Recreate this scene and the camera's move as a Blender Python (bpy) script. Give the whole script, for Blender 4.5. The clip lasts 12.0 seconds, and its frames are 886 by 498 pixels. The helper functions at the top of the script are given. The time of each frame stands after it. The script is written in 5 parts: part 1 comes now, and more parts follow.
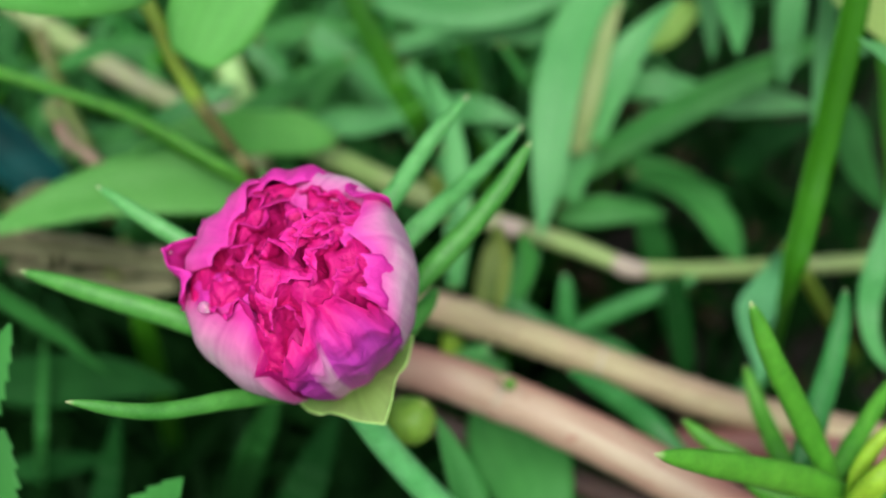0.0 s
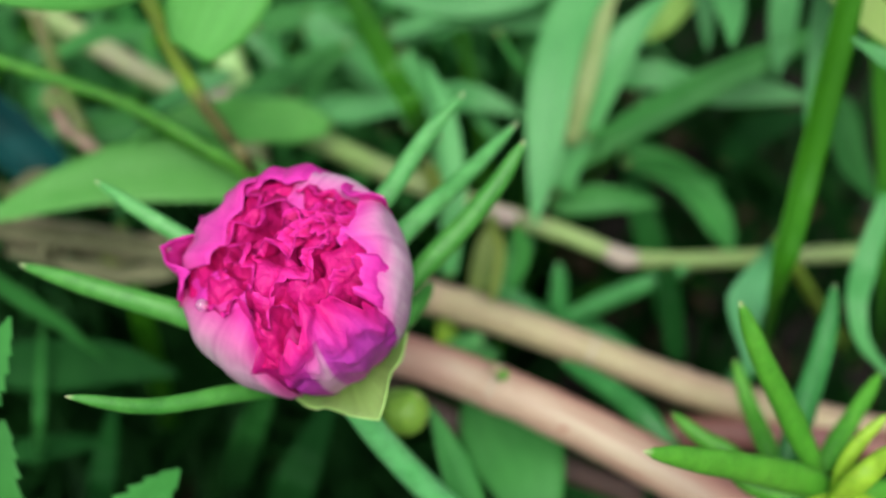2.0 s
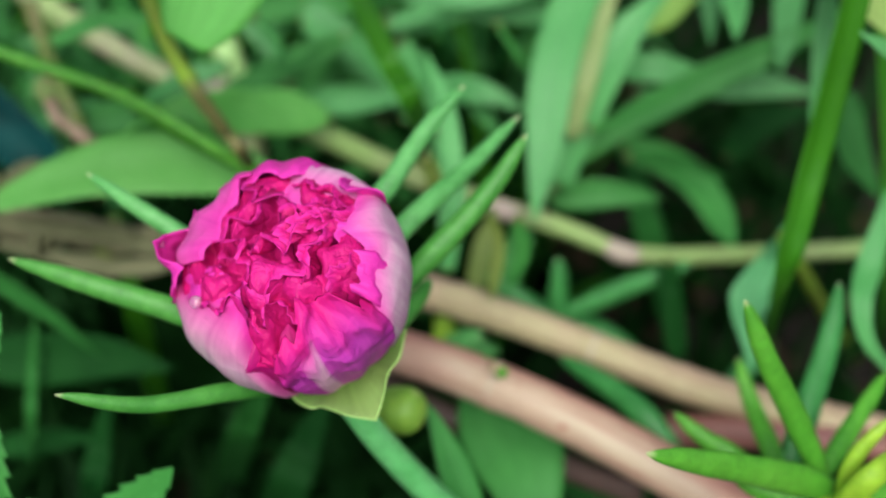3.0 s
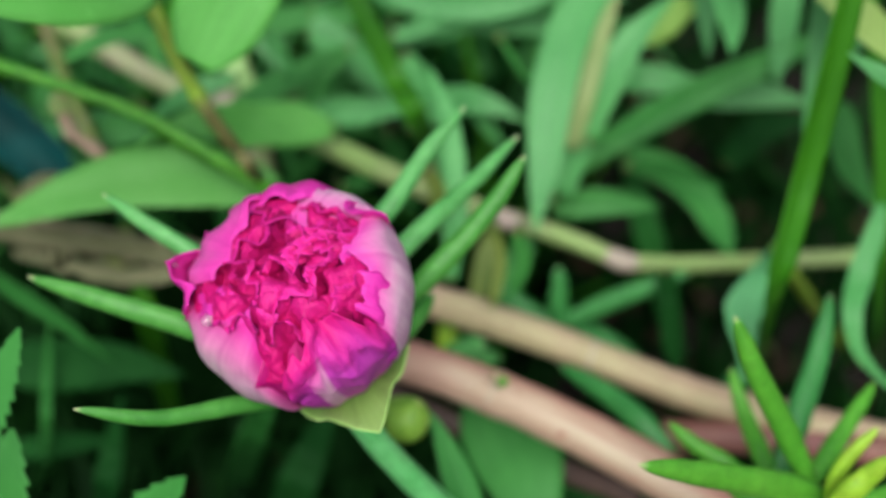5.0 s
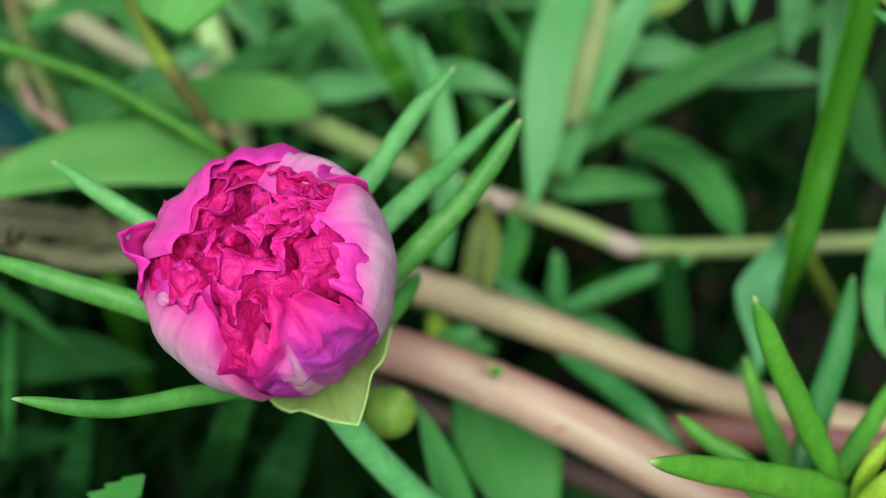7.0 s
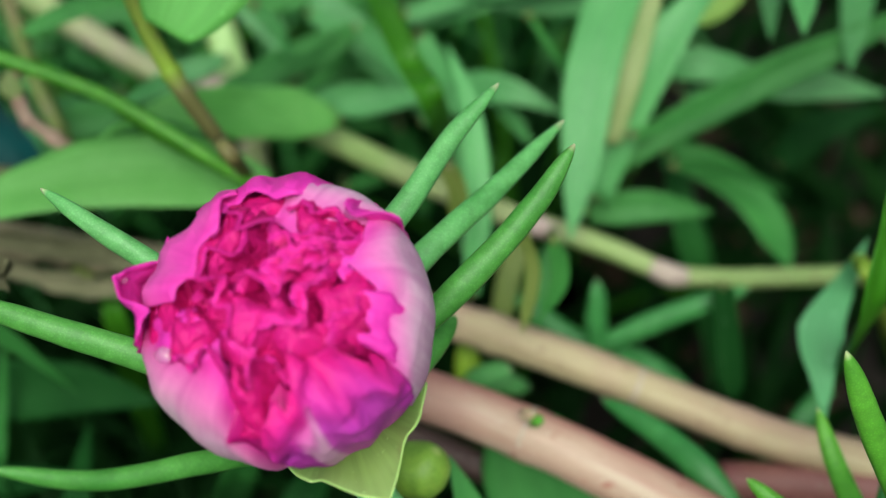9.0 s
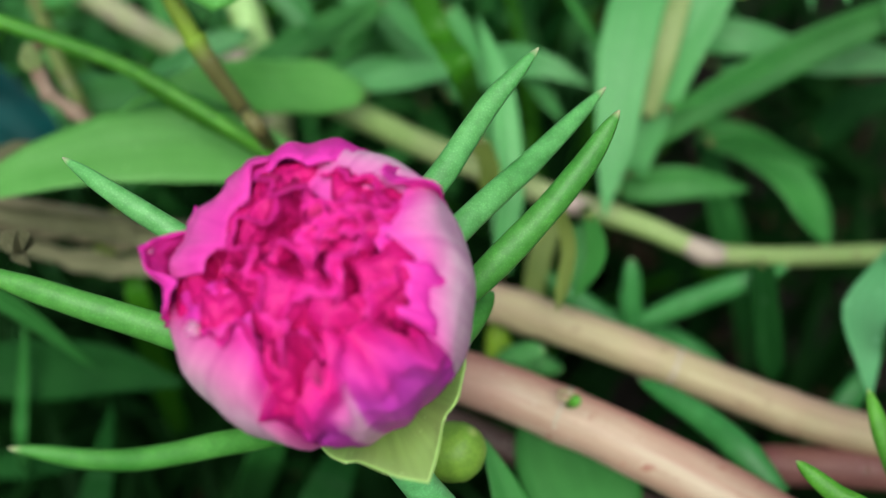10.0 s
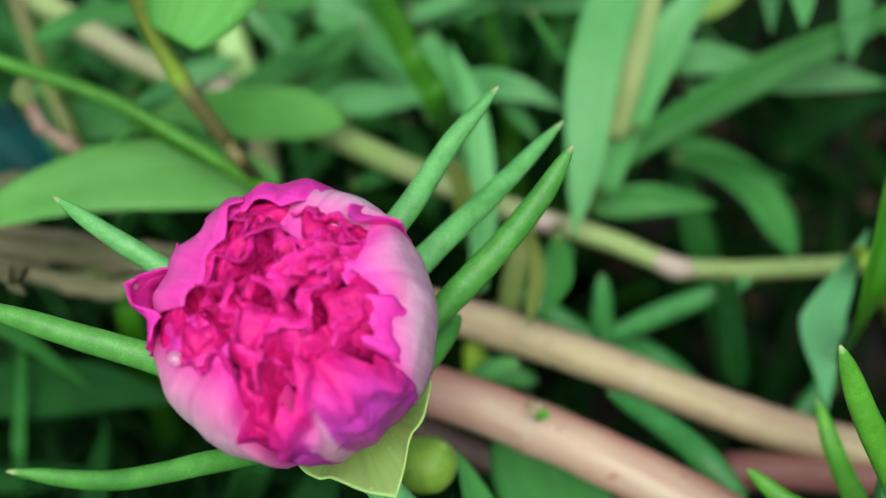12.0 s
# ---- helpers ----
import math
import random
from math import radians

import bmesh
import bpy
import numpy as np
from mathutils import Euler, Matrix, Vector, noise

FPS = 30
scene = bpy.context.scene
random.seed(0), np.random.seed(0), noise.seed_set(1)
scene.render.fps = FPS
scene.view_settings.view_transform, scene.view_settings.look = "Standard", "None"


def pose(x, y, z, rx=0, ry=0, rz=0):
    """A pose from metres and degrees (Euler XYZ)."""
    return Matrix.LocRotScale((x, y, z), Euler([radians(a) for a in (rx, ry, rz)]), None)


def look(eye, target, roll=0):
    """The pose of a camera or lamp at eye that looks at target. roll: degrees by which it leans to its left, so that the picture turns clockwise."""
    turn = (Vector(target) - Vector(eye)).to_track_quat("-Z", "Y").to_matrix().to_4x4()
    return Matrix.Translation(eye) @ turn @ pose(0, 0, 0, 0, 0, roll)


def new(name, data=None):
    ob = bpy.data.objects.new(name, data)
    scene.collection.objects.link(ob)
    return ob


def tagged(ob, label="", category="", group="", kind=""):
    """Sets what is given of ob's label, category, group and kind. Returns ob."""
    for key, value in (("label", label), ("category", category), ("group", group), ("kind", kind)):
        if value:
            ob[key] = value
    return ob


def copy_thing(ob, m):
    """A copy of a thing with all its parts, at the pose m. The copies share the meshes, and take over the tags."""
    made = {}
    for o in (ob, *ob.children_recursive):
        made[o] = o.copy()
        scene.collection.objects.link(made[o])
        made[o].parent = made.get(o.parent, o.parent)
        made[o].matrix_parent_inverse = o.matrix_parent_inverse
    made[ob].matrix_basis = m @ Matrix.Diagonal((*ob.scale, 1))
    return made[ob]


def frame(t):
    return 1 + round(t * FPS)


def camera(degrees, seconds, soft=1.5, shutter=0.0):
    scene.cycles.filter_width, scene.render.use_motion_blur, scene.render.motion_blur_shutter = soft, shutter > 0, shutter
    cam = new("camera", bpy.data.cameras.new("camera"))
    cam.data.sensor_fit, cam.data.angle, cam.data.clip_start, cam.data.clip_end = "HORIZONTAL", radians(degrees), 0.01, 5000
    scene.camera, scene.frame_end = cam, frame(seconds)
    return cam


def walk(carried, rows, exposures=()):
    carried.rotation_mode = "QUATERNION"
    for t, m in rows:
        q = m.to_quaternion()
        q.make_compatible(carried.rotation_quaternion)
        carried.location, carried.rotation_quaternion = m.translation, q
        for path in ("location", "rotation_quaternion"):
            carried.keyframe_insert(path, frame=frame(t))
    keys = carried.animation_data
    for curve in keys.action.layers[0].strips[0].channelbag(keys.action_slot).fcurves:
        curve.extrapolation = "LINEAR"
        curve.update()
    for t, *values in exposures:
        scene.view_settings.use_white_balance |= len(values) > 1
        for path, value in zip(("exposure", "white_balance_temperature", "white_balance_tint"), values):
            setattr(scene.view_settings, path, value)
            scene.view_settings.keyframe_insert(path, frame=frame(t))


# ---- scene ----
cam = camera(42.0, 12.0, soft=1.0)
cam.data.dof.use_dof = True
cam.data.dof.focus_distance = 0.1135
cam.data.dof.aperture_fstop = 15.0

# seconds, place in metres, turn in degrees
PATH = [
    (0, -0.00000, 0.00000, 0.26000, 50.000, -0.000, -0.000),
    (0.5, -0.00129, 0.00208, 0.26322, 50.641, 0.096, 0.056),
    (1, -0.00023, 0.00344, 0.26226, 49.712, -0.387, -0.004),
    (1.5, -0.00127, 0.00354, 0.26384, 48.802, -0.543, 0.363),
    (2, 0.00000, 0.00054, 0.26355, 48.619, -0.504, 0.089),
    (2.5, -0.00061, -0.00170, 0.26392, 48.347, -0.507, 0.234),
    (3, -0.00033, 0.00315, 0.26204, 48.183, -0.858, 0.175),
    (3.2, -0.00263, 0.00449, 0.26048, 48.016, -1.078, -0.044),
    (4.8, 0.00006, 0.00051, 0.26987, 48.052, -0.386, 0.484),
    (5, 0.00030, 0.00109, 0.26801, 47.834, -0.577, 0.389),
    (5.5, 0.00143, 0.00127, 0.26960, 49.602, -0.763, 0.636),
    (6, 0.00289, 0.00857, 0.26659, 48.632, -0.331, 0.132),
    (6.5, 0.00205, 0.00777, 0.26418, 47.730, -0.379, 0.378),
    (6.7, 0.00167, 0.00831, 0.26086, 47.870, -0.796, 0.206),
    (8.3, -0.00044, 0.01970, 0.24730, 47.410, -0.359, 0.871),
    (8.5, -0.00178, 0.02173, 0.24715, 47.666, -0.819, 1.070),
    (9, -0.00174, 0.02449, 0.24777, 48.087, -0.674, 0.937),
    (9.5, -0.00165, 0.02701, 0.24537, 47.871, -0.703, 0.620),
    (10, -0.00380, 0.02721, 0.24331, 47.412, -0.088, 1.553),
    (10.5, -0.00096, 0.02705, 0.24345, 47.358, 0.239, 0.980),
    (11, -0.00057, 0.02467, 0.24960, 47.791, 0.528, 1.052),
    (11.5, -0.00060, 0.02233, 0.24934, 47.476, 0.112, 1.114),
    (12, -0.00053, 0.02314, 0.25069, 47.541, 0.413, 0.903),
]
walk(cam, [(t, pose(x, y, z, rx, ry, rz)) for t, x, y, z, rx, ry, rz in PATH],
     exposures=[(0, 0.62, 6030, -5), (1, 0.59, 6030, -5), (2.5, 0.66, 6030, -5), (5, 0.60, 6030, -5), (6, 0.48, 6030, -5), (6.5, 0.53, 6030, -5), (8.5, 0.65, 6030, -5), (9, 0.61, 6030, -5), (9.5, 0.68, 6030, -5), (10, 0.60, 6030, -5), (11, 0.70, 6030, -5), (12, 0.65, 6030, -5)])

# ---- light: bright open shade under a soft sky ----
world = bpy.data.worlds.new("sky")
scene.world = world
world.use_nodes = True
wn, wl = world.node_tree.nodes, world.node_tree.links
sky = wn.new("ShaderNodeTexSky")
sky.sky_type = "NISHITA"
sky.sun_disc = False
sky.sun_elevation = radians(54)
sky.sun_rotation = radians(-176)
sky.air_density = 0.55
sky.dust_density = 5.0
sky.ozone_density = 0.3
wn["Background"].inputs["Strength"].default_value = 0.075
wl.new(sky.outputs["Color"], wn["Background"].inputs["Color"])

sun = new("sun", bpy.data.lights.new("sun", "SUN"))
sun.data.energy = 1.8
sun.data.angle = radians(42)
sun.data.color = (1.0, 0.97, 0.9)
sun.matrix_world = look((-0.1, -1.7, 2.5), (0, 0.15, 0))

# ---- materials ----


def nodes_of(name):
    m = bpy.data.materials.new(name)
    m.use_nodes = True
    nt = m.node_tree
    return m, nt.nodes, nt.links, nt.nodes["Principled BSDF"]


def ramp(nodes, *stops):
    r = nodes.new("ShaderNodeValToRGB")
    e = r.color_ramp.elements
    while len(e) < len(stops):
        e.new(0.5)
    for el, (p, c) in zip(e, stops):
        el.position, el.color = p, (*c, 1)
    return r


def mixed(nodes, links, kind, fac, a, b):
    mx = nodes.new("ShaderNodeMix")
    mx.data_type, mx.blend_type = "RGBA", kind
    for sock, val in ((mx.inputs["Factor"], fac), (mx.inputs["A"], a), (mx.inputs["B"], b)):
        if isinstance(val, bpy.types.NodeSocket):
            links.new(val, sock)
        elif isinstance(val, tuple):
            sock.default_value = (*val, 1)
        else:
            sock.default_value = val
    return mx.outputs["Result"]


def noise_tex(nodes, links, scale, detail=4.0, vec=None, rough=0.55):
    n = nodes.new("ShaderNodeTexNoise")
    n.inputs["Scale"].default_value = scale
    n.inputs["Detail"].default_value = detail
    n.inputs["Roughness"].default_value = rough
    if vec is not None:
        links.new(vec, n.inputs["Vector"])
    return n.outputs["Fac"]


def mapped(nodes, links, source, scale):
    tc = nodes.new("ShaderNodeTexCoord")
    mp = nodes.new("ShaderNodeMapping")
    mp.inputs["Scale"].default_value = scale
    links.new(tc.outputs[source], mp.inputs["Vector"])
    return mp.outputs["Vector"]


def bumped(nodes, links, height, strength, distance, bsdf):
    b = nodes.new("ShaderNodeBump")
    b.inputs["Strength"].default_value = strength
    b.inputs["Distance"].default_value = distance
    links.new(height, b.inputs["Height"])
    links.new(b.outputs["Normal"], bsdf.inputs["Normal"])
    return b.outputs["Normal"]


def thin(m, nodes, links, bsdf, colour, share):
    """Lets part of the light through a thin leaf or petal."""
    tr = nodes.new("ShaderNodeBsdfTranslucent")
    links.new(colour, tr.inputs["Color"])
    ms = nodes.new("ShaderNodeMixShader")
    ms.inputs["Fac"].default_value = share
    links.new(bsdf.outputs[0], ms.inputs[1])
    links.new(tr.outputs[0], ms.inputs[2])
    links.new(ms.outputs[0], nodes["Material Output"].inputs["Surface"])


def leaf_material(name, dark, light, rough=0.5, veins=26.0, share=0.22, sheen=0.35, many=False):
    m, n, l, b = nodes_of(name)
    big = noise_tex(n, l, 60, 3, mapped(n, l, "Object", (1, 1, 1)))
    col = ramp(n, (0.3, dark), (0.7, light))
    l.new(big, col.inputs["Fac"])
    # fine lines along the leaf
    fibre = noise_tex(n, l, 1.0, 2, mapped(n, l, "UV", (veins, 1.2, 1)))
    line = ramp(n, (0.35, (0.84, 0.86, 0.82)), (0.65, (1.07, 1.07, 1.06)))
    l.new(fibre, line.inputs["Fac"])
    c1 = mixed(n, l, "MULTIPLY", 0.8, col.outputs["Color"], line.outputs["Color"])
    # specks and dull marks
    speck = noise_tex(n, l, 900, 2, mapped(n, l, "Object", (1, 1, 1)))
    spot = ramp(n, (0.66, (0, 0, 0)), (0.8, (1, 1, 1)))
    l.new(speck, spot.inputs["Fac"])
    fin = mixed(n, l, "MIX", spot.outputs["Color"], c1, tuple(min(1, 1.3 * q + 0.03) for q in light))
    own = n.new("ShaderNodeObjectInfo")
    hsv = n.new("ShaderNodeHueSaturation")
    vr = n.new("ShaderNodeMapRange")
    vr.inputs["To Min"].default_value, vr.inputs["To Max"].default_value = 0.85, 1.15
    l.new(own.outputs["Random"], vr.inputs["Value"])
    isle = n.new("ShaderNodeNewGeometry")
    vi = n.new("ShaderNodeMapRange")
    vi.inputs["To Min"].default_value, vi.inputs["To Max"].default_value = 0.7, 1.2
    l.new(isle.outputs["Random Per Island"], vi.inputs["Value"])
    mul = n.new("ShaderNodeMath")
    mul.operation = "MULTIPLY"
    l.new(vr.outputs["Result"], mul.inputs[0])
    l.new(vi.outputs["Result"], mul.inputs[1])
    l.new(mul.outputs[0] if many else vr.outputs["Result"], hsv.inputs["Value"])
    l.new(fin, hsv.inputs["Color"])
    l.new(hsv.outputs["Color"], b.inputs["Base Color"])
    b.inputs["Roughness"].default_value = rough
    b.inputs["Specular IOR Level"].default_value = sheen
    bumped(n, l, fibre, 0.35, 0.0004, b)
    thin(m, n, l, b, hsv.outputs["Color"], share)
    return m


def succulent_material(name, dark, light, tip):
    m, n, l, b = nodes_of(name)
    big = noise_tex(n, l, 90, 3, mapped(n, l, "Object", (1, 1, 1)))
    col = ramp(n, (0.3, dark), (0.72, light))
    l.new(big, col.inputs["Fac"])
    # darker and paler blotches along the flesh
    blot = noise_tex(n, l, 520, 4, mapped(n, l, "Object", (1, 1, 1)), rough=0.7)
    br = ramp(n, (0.34, (0.72, 0.76, 0.68)), (0.66, (1.16, 1.12, 1.16)))
    l.new(blot, br.inputs["Fac"])
    c0 = mixed(n, l, "MULTIPLY", 0.85, col.outputs["Color"], br.outputs["Color"])
    # pale papillae
    vor = n.new("ShaderNodeTexVoronoi")
    vor.inputs["Scale"].default_value = 3600
    l.new(mapped(n, l, "Object", (1, 1, 1)), vor.inputs["Vector"])
    dots = ramp(n, (0.15, (1.35, 1.3, 1.35)), (0.5, (0.9, 0.92, 0.9)))
    l.new(vor.outputs["Distance"], dots.inputs["Fac"])
    c1 = mixed(n, l, "MULTIPLY", 0.45, c0, dots.outputs["Color"])
    sep = n.new("ShaderNodeSeparateXYZ")
    l.new(mapped(n, l, "UV", (1, 1, 1)), sep.inputs["Vector"])
    end = ramp(n, (0.965, (0, 0, 0)), (0.998, (1, 1, 1)))
    l.new(sep.outputs["Y"], end.inputs["Fac"])
    c2 = mixed(n, l, "MIX", end.outputs["Color"], c1, tip)
    l.new(c2, b.inputs["Base Color"])
    b.inputs["Roughness"].default_value = 0.46
    b.inputs["Specular IOR Level"].default_value = 0.35
    b.inputs["Subsurface Weight"].default_value = 0.15
    b.inputs["Subsurface Radius"].default_value = (0.0006, 0.0012, 0.0004)
    b.inputs["Subsurface Scale"].default_value = 1.0
    bumped(n, l, blot, 0.22, 0.0005, b)
    return m


def stem_material(name, dark, light, blush, rough=0.6, sunny=None, spots=(0.16, 0.08, 0.05), young=None):
    m, n, l, b = nodes_of(name)
    along = noise_tex(n, l, 1.0, 4, mapped(n, l, "UV", (9, 2.2, 1)))
    col = ramp(n, (0.3, dark), (0.65, light))
    l.new(along, col.inputs["Fac"])
    patch = noise_tex(n, l, 55, 3, mapped(n, l, "Object", (1, 1, 1)))
    pr = ramp(n, (0.42, (0, 0, 0)), (0.62, (1, 1, 1)))
    l.new(patch, pr.inputs["Fac"])
    c1 = mixed(n, l, "MIX", pr.outputs["Color"], col.outputs["Color"], blush)
    fine = noise_tex(n, l, 1.0, 3, mapped(n, l, "UV", (60, 14, 1)))
    fr = ramp(n, (0.3, (0.88, 0.86, 0.85)), (0.7, (1.06, 1.06, 1.06)))
    l.new(fine, fr.inputs["Fac"])
    c2 = mixed(n, l, "MULTIPLY", 0.8, c1, fr.outputs["Color"])
    if sunny:
        # a rosy flush along the upper side
        sep = n.new("ShaderNodeSeparateXYZ")
        l.new(mapped(n, l, "UV", (1, 1, 1)), sep.inputs["Vector"])
        wob = n.new("ShaderNodeMath")
        wob.operation = "MULTIPLY_ADD"
        l.new(patch, wob.inputs[0])
        wob.inputs[1].default_value = 0.3
        l.new(sep.outputs["X"], wob.inputs[2])
        band = ramp(n, (0.44, (0, 0, 0)), (0.6, (1, 1, 1)), (0.75, (1, 1, 1)), (0.9, (0, 0, 0)))
        l.new(wob.outputs[0], band.inputs["Fac"])
        c2 = mixed(n, l, "MIX", band.outputs["Color"], c2, sunny)
    if young:
        # the upper end is still fresh
        sep = n.new("ShaderNodeSeparateXYZ")
        l.new(mapped(n, l, "UV", (1, 1, 1)), sep.inputs["Vector"])
        fresh = ramp(n, (0.0, (1, 1, 1)), (0.2, (0, 0, 0)))
        l.new(sep.outputs["Y"], fresh.inputs["Fac"])
        c2 = mixed(n, l, "MIX", fresh.outputs["Color"], c2, young)
    # brown nicks and pale flecks
    for scale, lo, hi, tint in ((430, 0.66, 0.74, spots), (750, 0.7, 0.76, spots), (1500, 0.69, 0.77, (0.75, 0.7, 0.6))):
        f = noise_tex(n, l, scale, 2, mapped(n, l, "Object", (1, 1, 1)))
        fr2 = ramp(n, (lo, (0, 0, 0)), (hi, (0.8, 0.8, 0.8)))
        l.new(f, fr2.inputs["Fac"])
        c2 = mixed(n, l, "MIX", fr2.outputs["Color"], c2, tint)
    l.new(c2, b.inputs["Base Color"])
    b.inputs["Roughness"].default_value = rough
    bumped(n, l, fine, 0.3, 0.0003, b)
    return m


def petal_material(name, base, streak, tip, share=0.3, mid=0.6, veined=(0.9, 0.74, 0.86), stripe=None, crease=0.3):
    """Colour runs from base at the foot to tip at the rim, with streaks along the petal."""
    m, n, l, b = nodes_of(name)
    sep = n.new("ShaderNodeSeparateXYZ")
    l.new(mapped(n, l, "UV", (1, 1, 1)), sep.inputs["Vector"])
    col = ramp(n, (0.1, base), (mid, streak), (0.985, tip))
    l.new(sep.outputs["Y"], col.inputs["Fac"])
    lines = noise_tex(n, l, 1.0, 3, mapped(n, l, "UV", (14, 1.0, 1)))
    lr = ramp(n, (0.3, veined), (0.7, (1.1, 1.2, 1.1)))
    l.new(lines, lr.inputs["Fac"])
    c1 = mixed(n, l, "MULTIPLY", 0.85, col.outputs["Color"], lr.outputs["Color"])
    mott = noise_tex(n, l, 260, 4, mapped(n, l, "Object", (1, 1, 1)))
    mr = ramp(n, (0.35, (0.9, 0.8, 0.9)), (0.68, (1.1, 1.2, 1.1)))
    l.new(mott, mr.inputs["Fac"])
    c2 = mixed(n, l, "MULTIPLY", 0.6, c1, mr.outputs["Color"])
    if stripe:
        # a pale band along the petal
        band = ramp(n, (stripe - 0.14, (0, 0, 0)), (stripe - 0.06, (1, 1, 1)), (stripe + 0.03, (1, 1, 1)), (stripe + 0.08, (0, 0, 0)))
        wob = n.new("ShaderNodeMath")
        wob.operation = "MULTIPLY_ADD"
        l.new(lines, wob.inputs[0])
        wob.inputs[1].default_value = 0.16
        l.new(sep.outputs["X"], wob.inputs[2])
        l.new(wob.outputs[0], band.inputs["Fac"])
        low = ramp(n, (0.7, (1, 1, 1)), (0.9, (0, 0, 0)))
        l.new(sep.outputs["Y"], low.inputs["Fac"])
        both = mixed(n, l, "MULTIPLY", 1.0, band.outputs["Color"], low.outputs["Color"])
        c2 = mixed(n, l, "MIX", both, c2, (0.88, 0.46, 0.68))
    l.new(c2, b.inputs["Base Color"])
    b.inputs["Roughness"].default_value = 0.5
    b.inputs["Specular IOR Level"].default_value = 0.22
    wr = n.new("ShaderNodeTexNoise")
    wr.inputs["Scale"].default_value = 480
    wr.inputs["Detail"].default_value = 5
    wr.inputs["Distortion"].default_value = 1.2
    l.new(mapped(n, l, "Object", (1, 1, 1)), wr.inputs["Vector"])
    bumped(n, l, wr.outputs["Fac"], crease, 0.0012, b)
    thin(m, n, l, b, c2, share)
    return m


GREEN = leaf_material("leaf_mid_green", (0.045, 0.205, 0.035), (0.085, 0.31, 0.06))
BRIGHT = leaf_material("leaf_bright_green", (0.16, 0.52, 0.085), (0.24, 0.63, 0.14), share=0.3)
PALE = leaf_material("leaf_pale_green", (0.088, 0.32, 0.083), (0.152, 0.43, 0.135), rough=0.42, sheen=0.45)
CREAM = leaf_material("leaf_pale_yellow", (0.37, 0.52, 0.13), (0.5, 0.63, 0.22), share=0.3)
MINT = leaf_material("leaf_mint_green", (0.16, 0.5, 0.19), (0.24, 0.6, 0.27), share=0.3)
JADE = leaf_material("leaf_jade_green", (0.16, 0.47, 0.085), (0.25, 0.59, 0.15), share=0.3)
GRASS = leaf_material("grass_strong_green", (0.036, 0.16, 0.003), (0.064, 0.23, 0.008), veins=14)
# DEEP and DIM are leaf green darkened in colour for leaves in shade
DEEP = leaf_material("leaf_shaded_green", (0.008, 0.05, 0.008), (0.018, 0.088, 0.015), rough=0.65, sheen=0.12)
DIM = leaf_material("leaf_half_shaded_green", (0.025, 0.125, 0.018), (0.045, 0.18, 0.035), rough=0.6, sheen=0.2)
# near-black: the shade deep between the plants is put into this green
UNDER = leaf_material("undergrowth_shaded", (0.0035, 0.02, 0.003), (0.01, 0.043, 0.006), rough=0.7, sheen=0.1, many=True)
UNDER_MID = leaf_material("undergrowth_mid", (0.05, 0.2, 0.04), (0.1, 0.3, 0.07), many=True)
YELLOW = leaf_material("leaf_yellow_green", (0.25, 0.48, 0.06), (0.37, 0.58, 0.12), share=0.3)
DRY = leaf_material("leaf_dry_straw", (0.24, 0.34, 0.1), (0.36, 0.42, 0.17), veins=16)
SUCC = succulent_material("succulent_leaf", (0.095, 0.31, 0.08), (0.16, 0.42, 0.13), (0.5, 0.5, 0.3))
SUCC_DEEP = succulent_material("succulent_leaf_deep", (0.035, 0.165, 0.035), (0.07, 0.26, 0.065), (0.3, 0.4, 0.2))
SUCC_MID = succulent_material("succulent_leaf_mid", (0.06, 0.225, 0.03), (0.115, 0.335, 0.06), (0.45, 0.45, 0.25))
SUCC_FRESH = succulent_material("succulent_leaf_fresh", (0.075, 0.27, 0.018), (0.135, 0.37, 0.035), (0.4, 0.45, 0.2))
SUCC_BUD = succulent_material("bud_olive_green", (0.19, 0.34, 0.035), (0.29, 0.45, 0.07), (0.36, 0.45, 0.12))
SUCC_YOUNG = succulent_material("succulent_leaf_young", (0.27, 0.46, 0.025), (0.38, 0.55, 0.05), (0.6, 0.62, 0.2))
STEM_PINK = stem_material("stem_pink", (0.42, 0.235, 0.175), (0.54, 0.41, 0.3), (0.48, 0.28, 0.215), rough=0.5, sunny=(0.48, 0.2, 0.165), spots=(0.33, 0.09, 0.07))
STEM_TAN = stem_material("stem_tan", (0.36, 0.26, 0.15), (0.53, 0.45, 0.26), (0.45, 0.32, 0.21), sunny=(0.46, 0.3, 0.22), spots=(0.24, 0.14, 0.09))
STEM_DEAD = stem_material("stem_dead", (0.16, 0.155, 0.08), (0.31, 0.28, 0.16), (0.2, 0.17, 0.1), rough=0.85)
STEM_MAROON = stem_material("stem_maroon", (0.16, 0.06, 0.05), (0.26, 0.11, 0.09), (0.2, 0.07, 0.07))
STEM_OLIVE = stem_material("stem_olive", (0.21, 0.33, 0.08), (0.34, 0.45, 0.16), (0.32, 0.37, 0.16))
STEM_PALE = stem_material("stem_pale", (0.2, 0.31, 0.09), (0.4, 0.46, 0.2), (0.34, 0.31, 0.2))
STEM_SHOOT = stem_material("stem_pale_green", (0.34, 0.56, 0.16), (0.48, 0.69, 0.29), (0.42, 0.62, 0.2))
STEM_BROWN = stem_material("stem_brown", (0.11, 0.11, 0.03), (0.18, 0.17, 0.055), (0.17, 0.1, 0.045), young=(0.25, 0.4, 0.03))
STEM_DULL = stem_material("stem_dull_olive", (0.1, 0.15, 0.03), (0.17, 0.22, 0.05), (0.15, 0.14, 0.05))
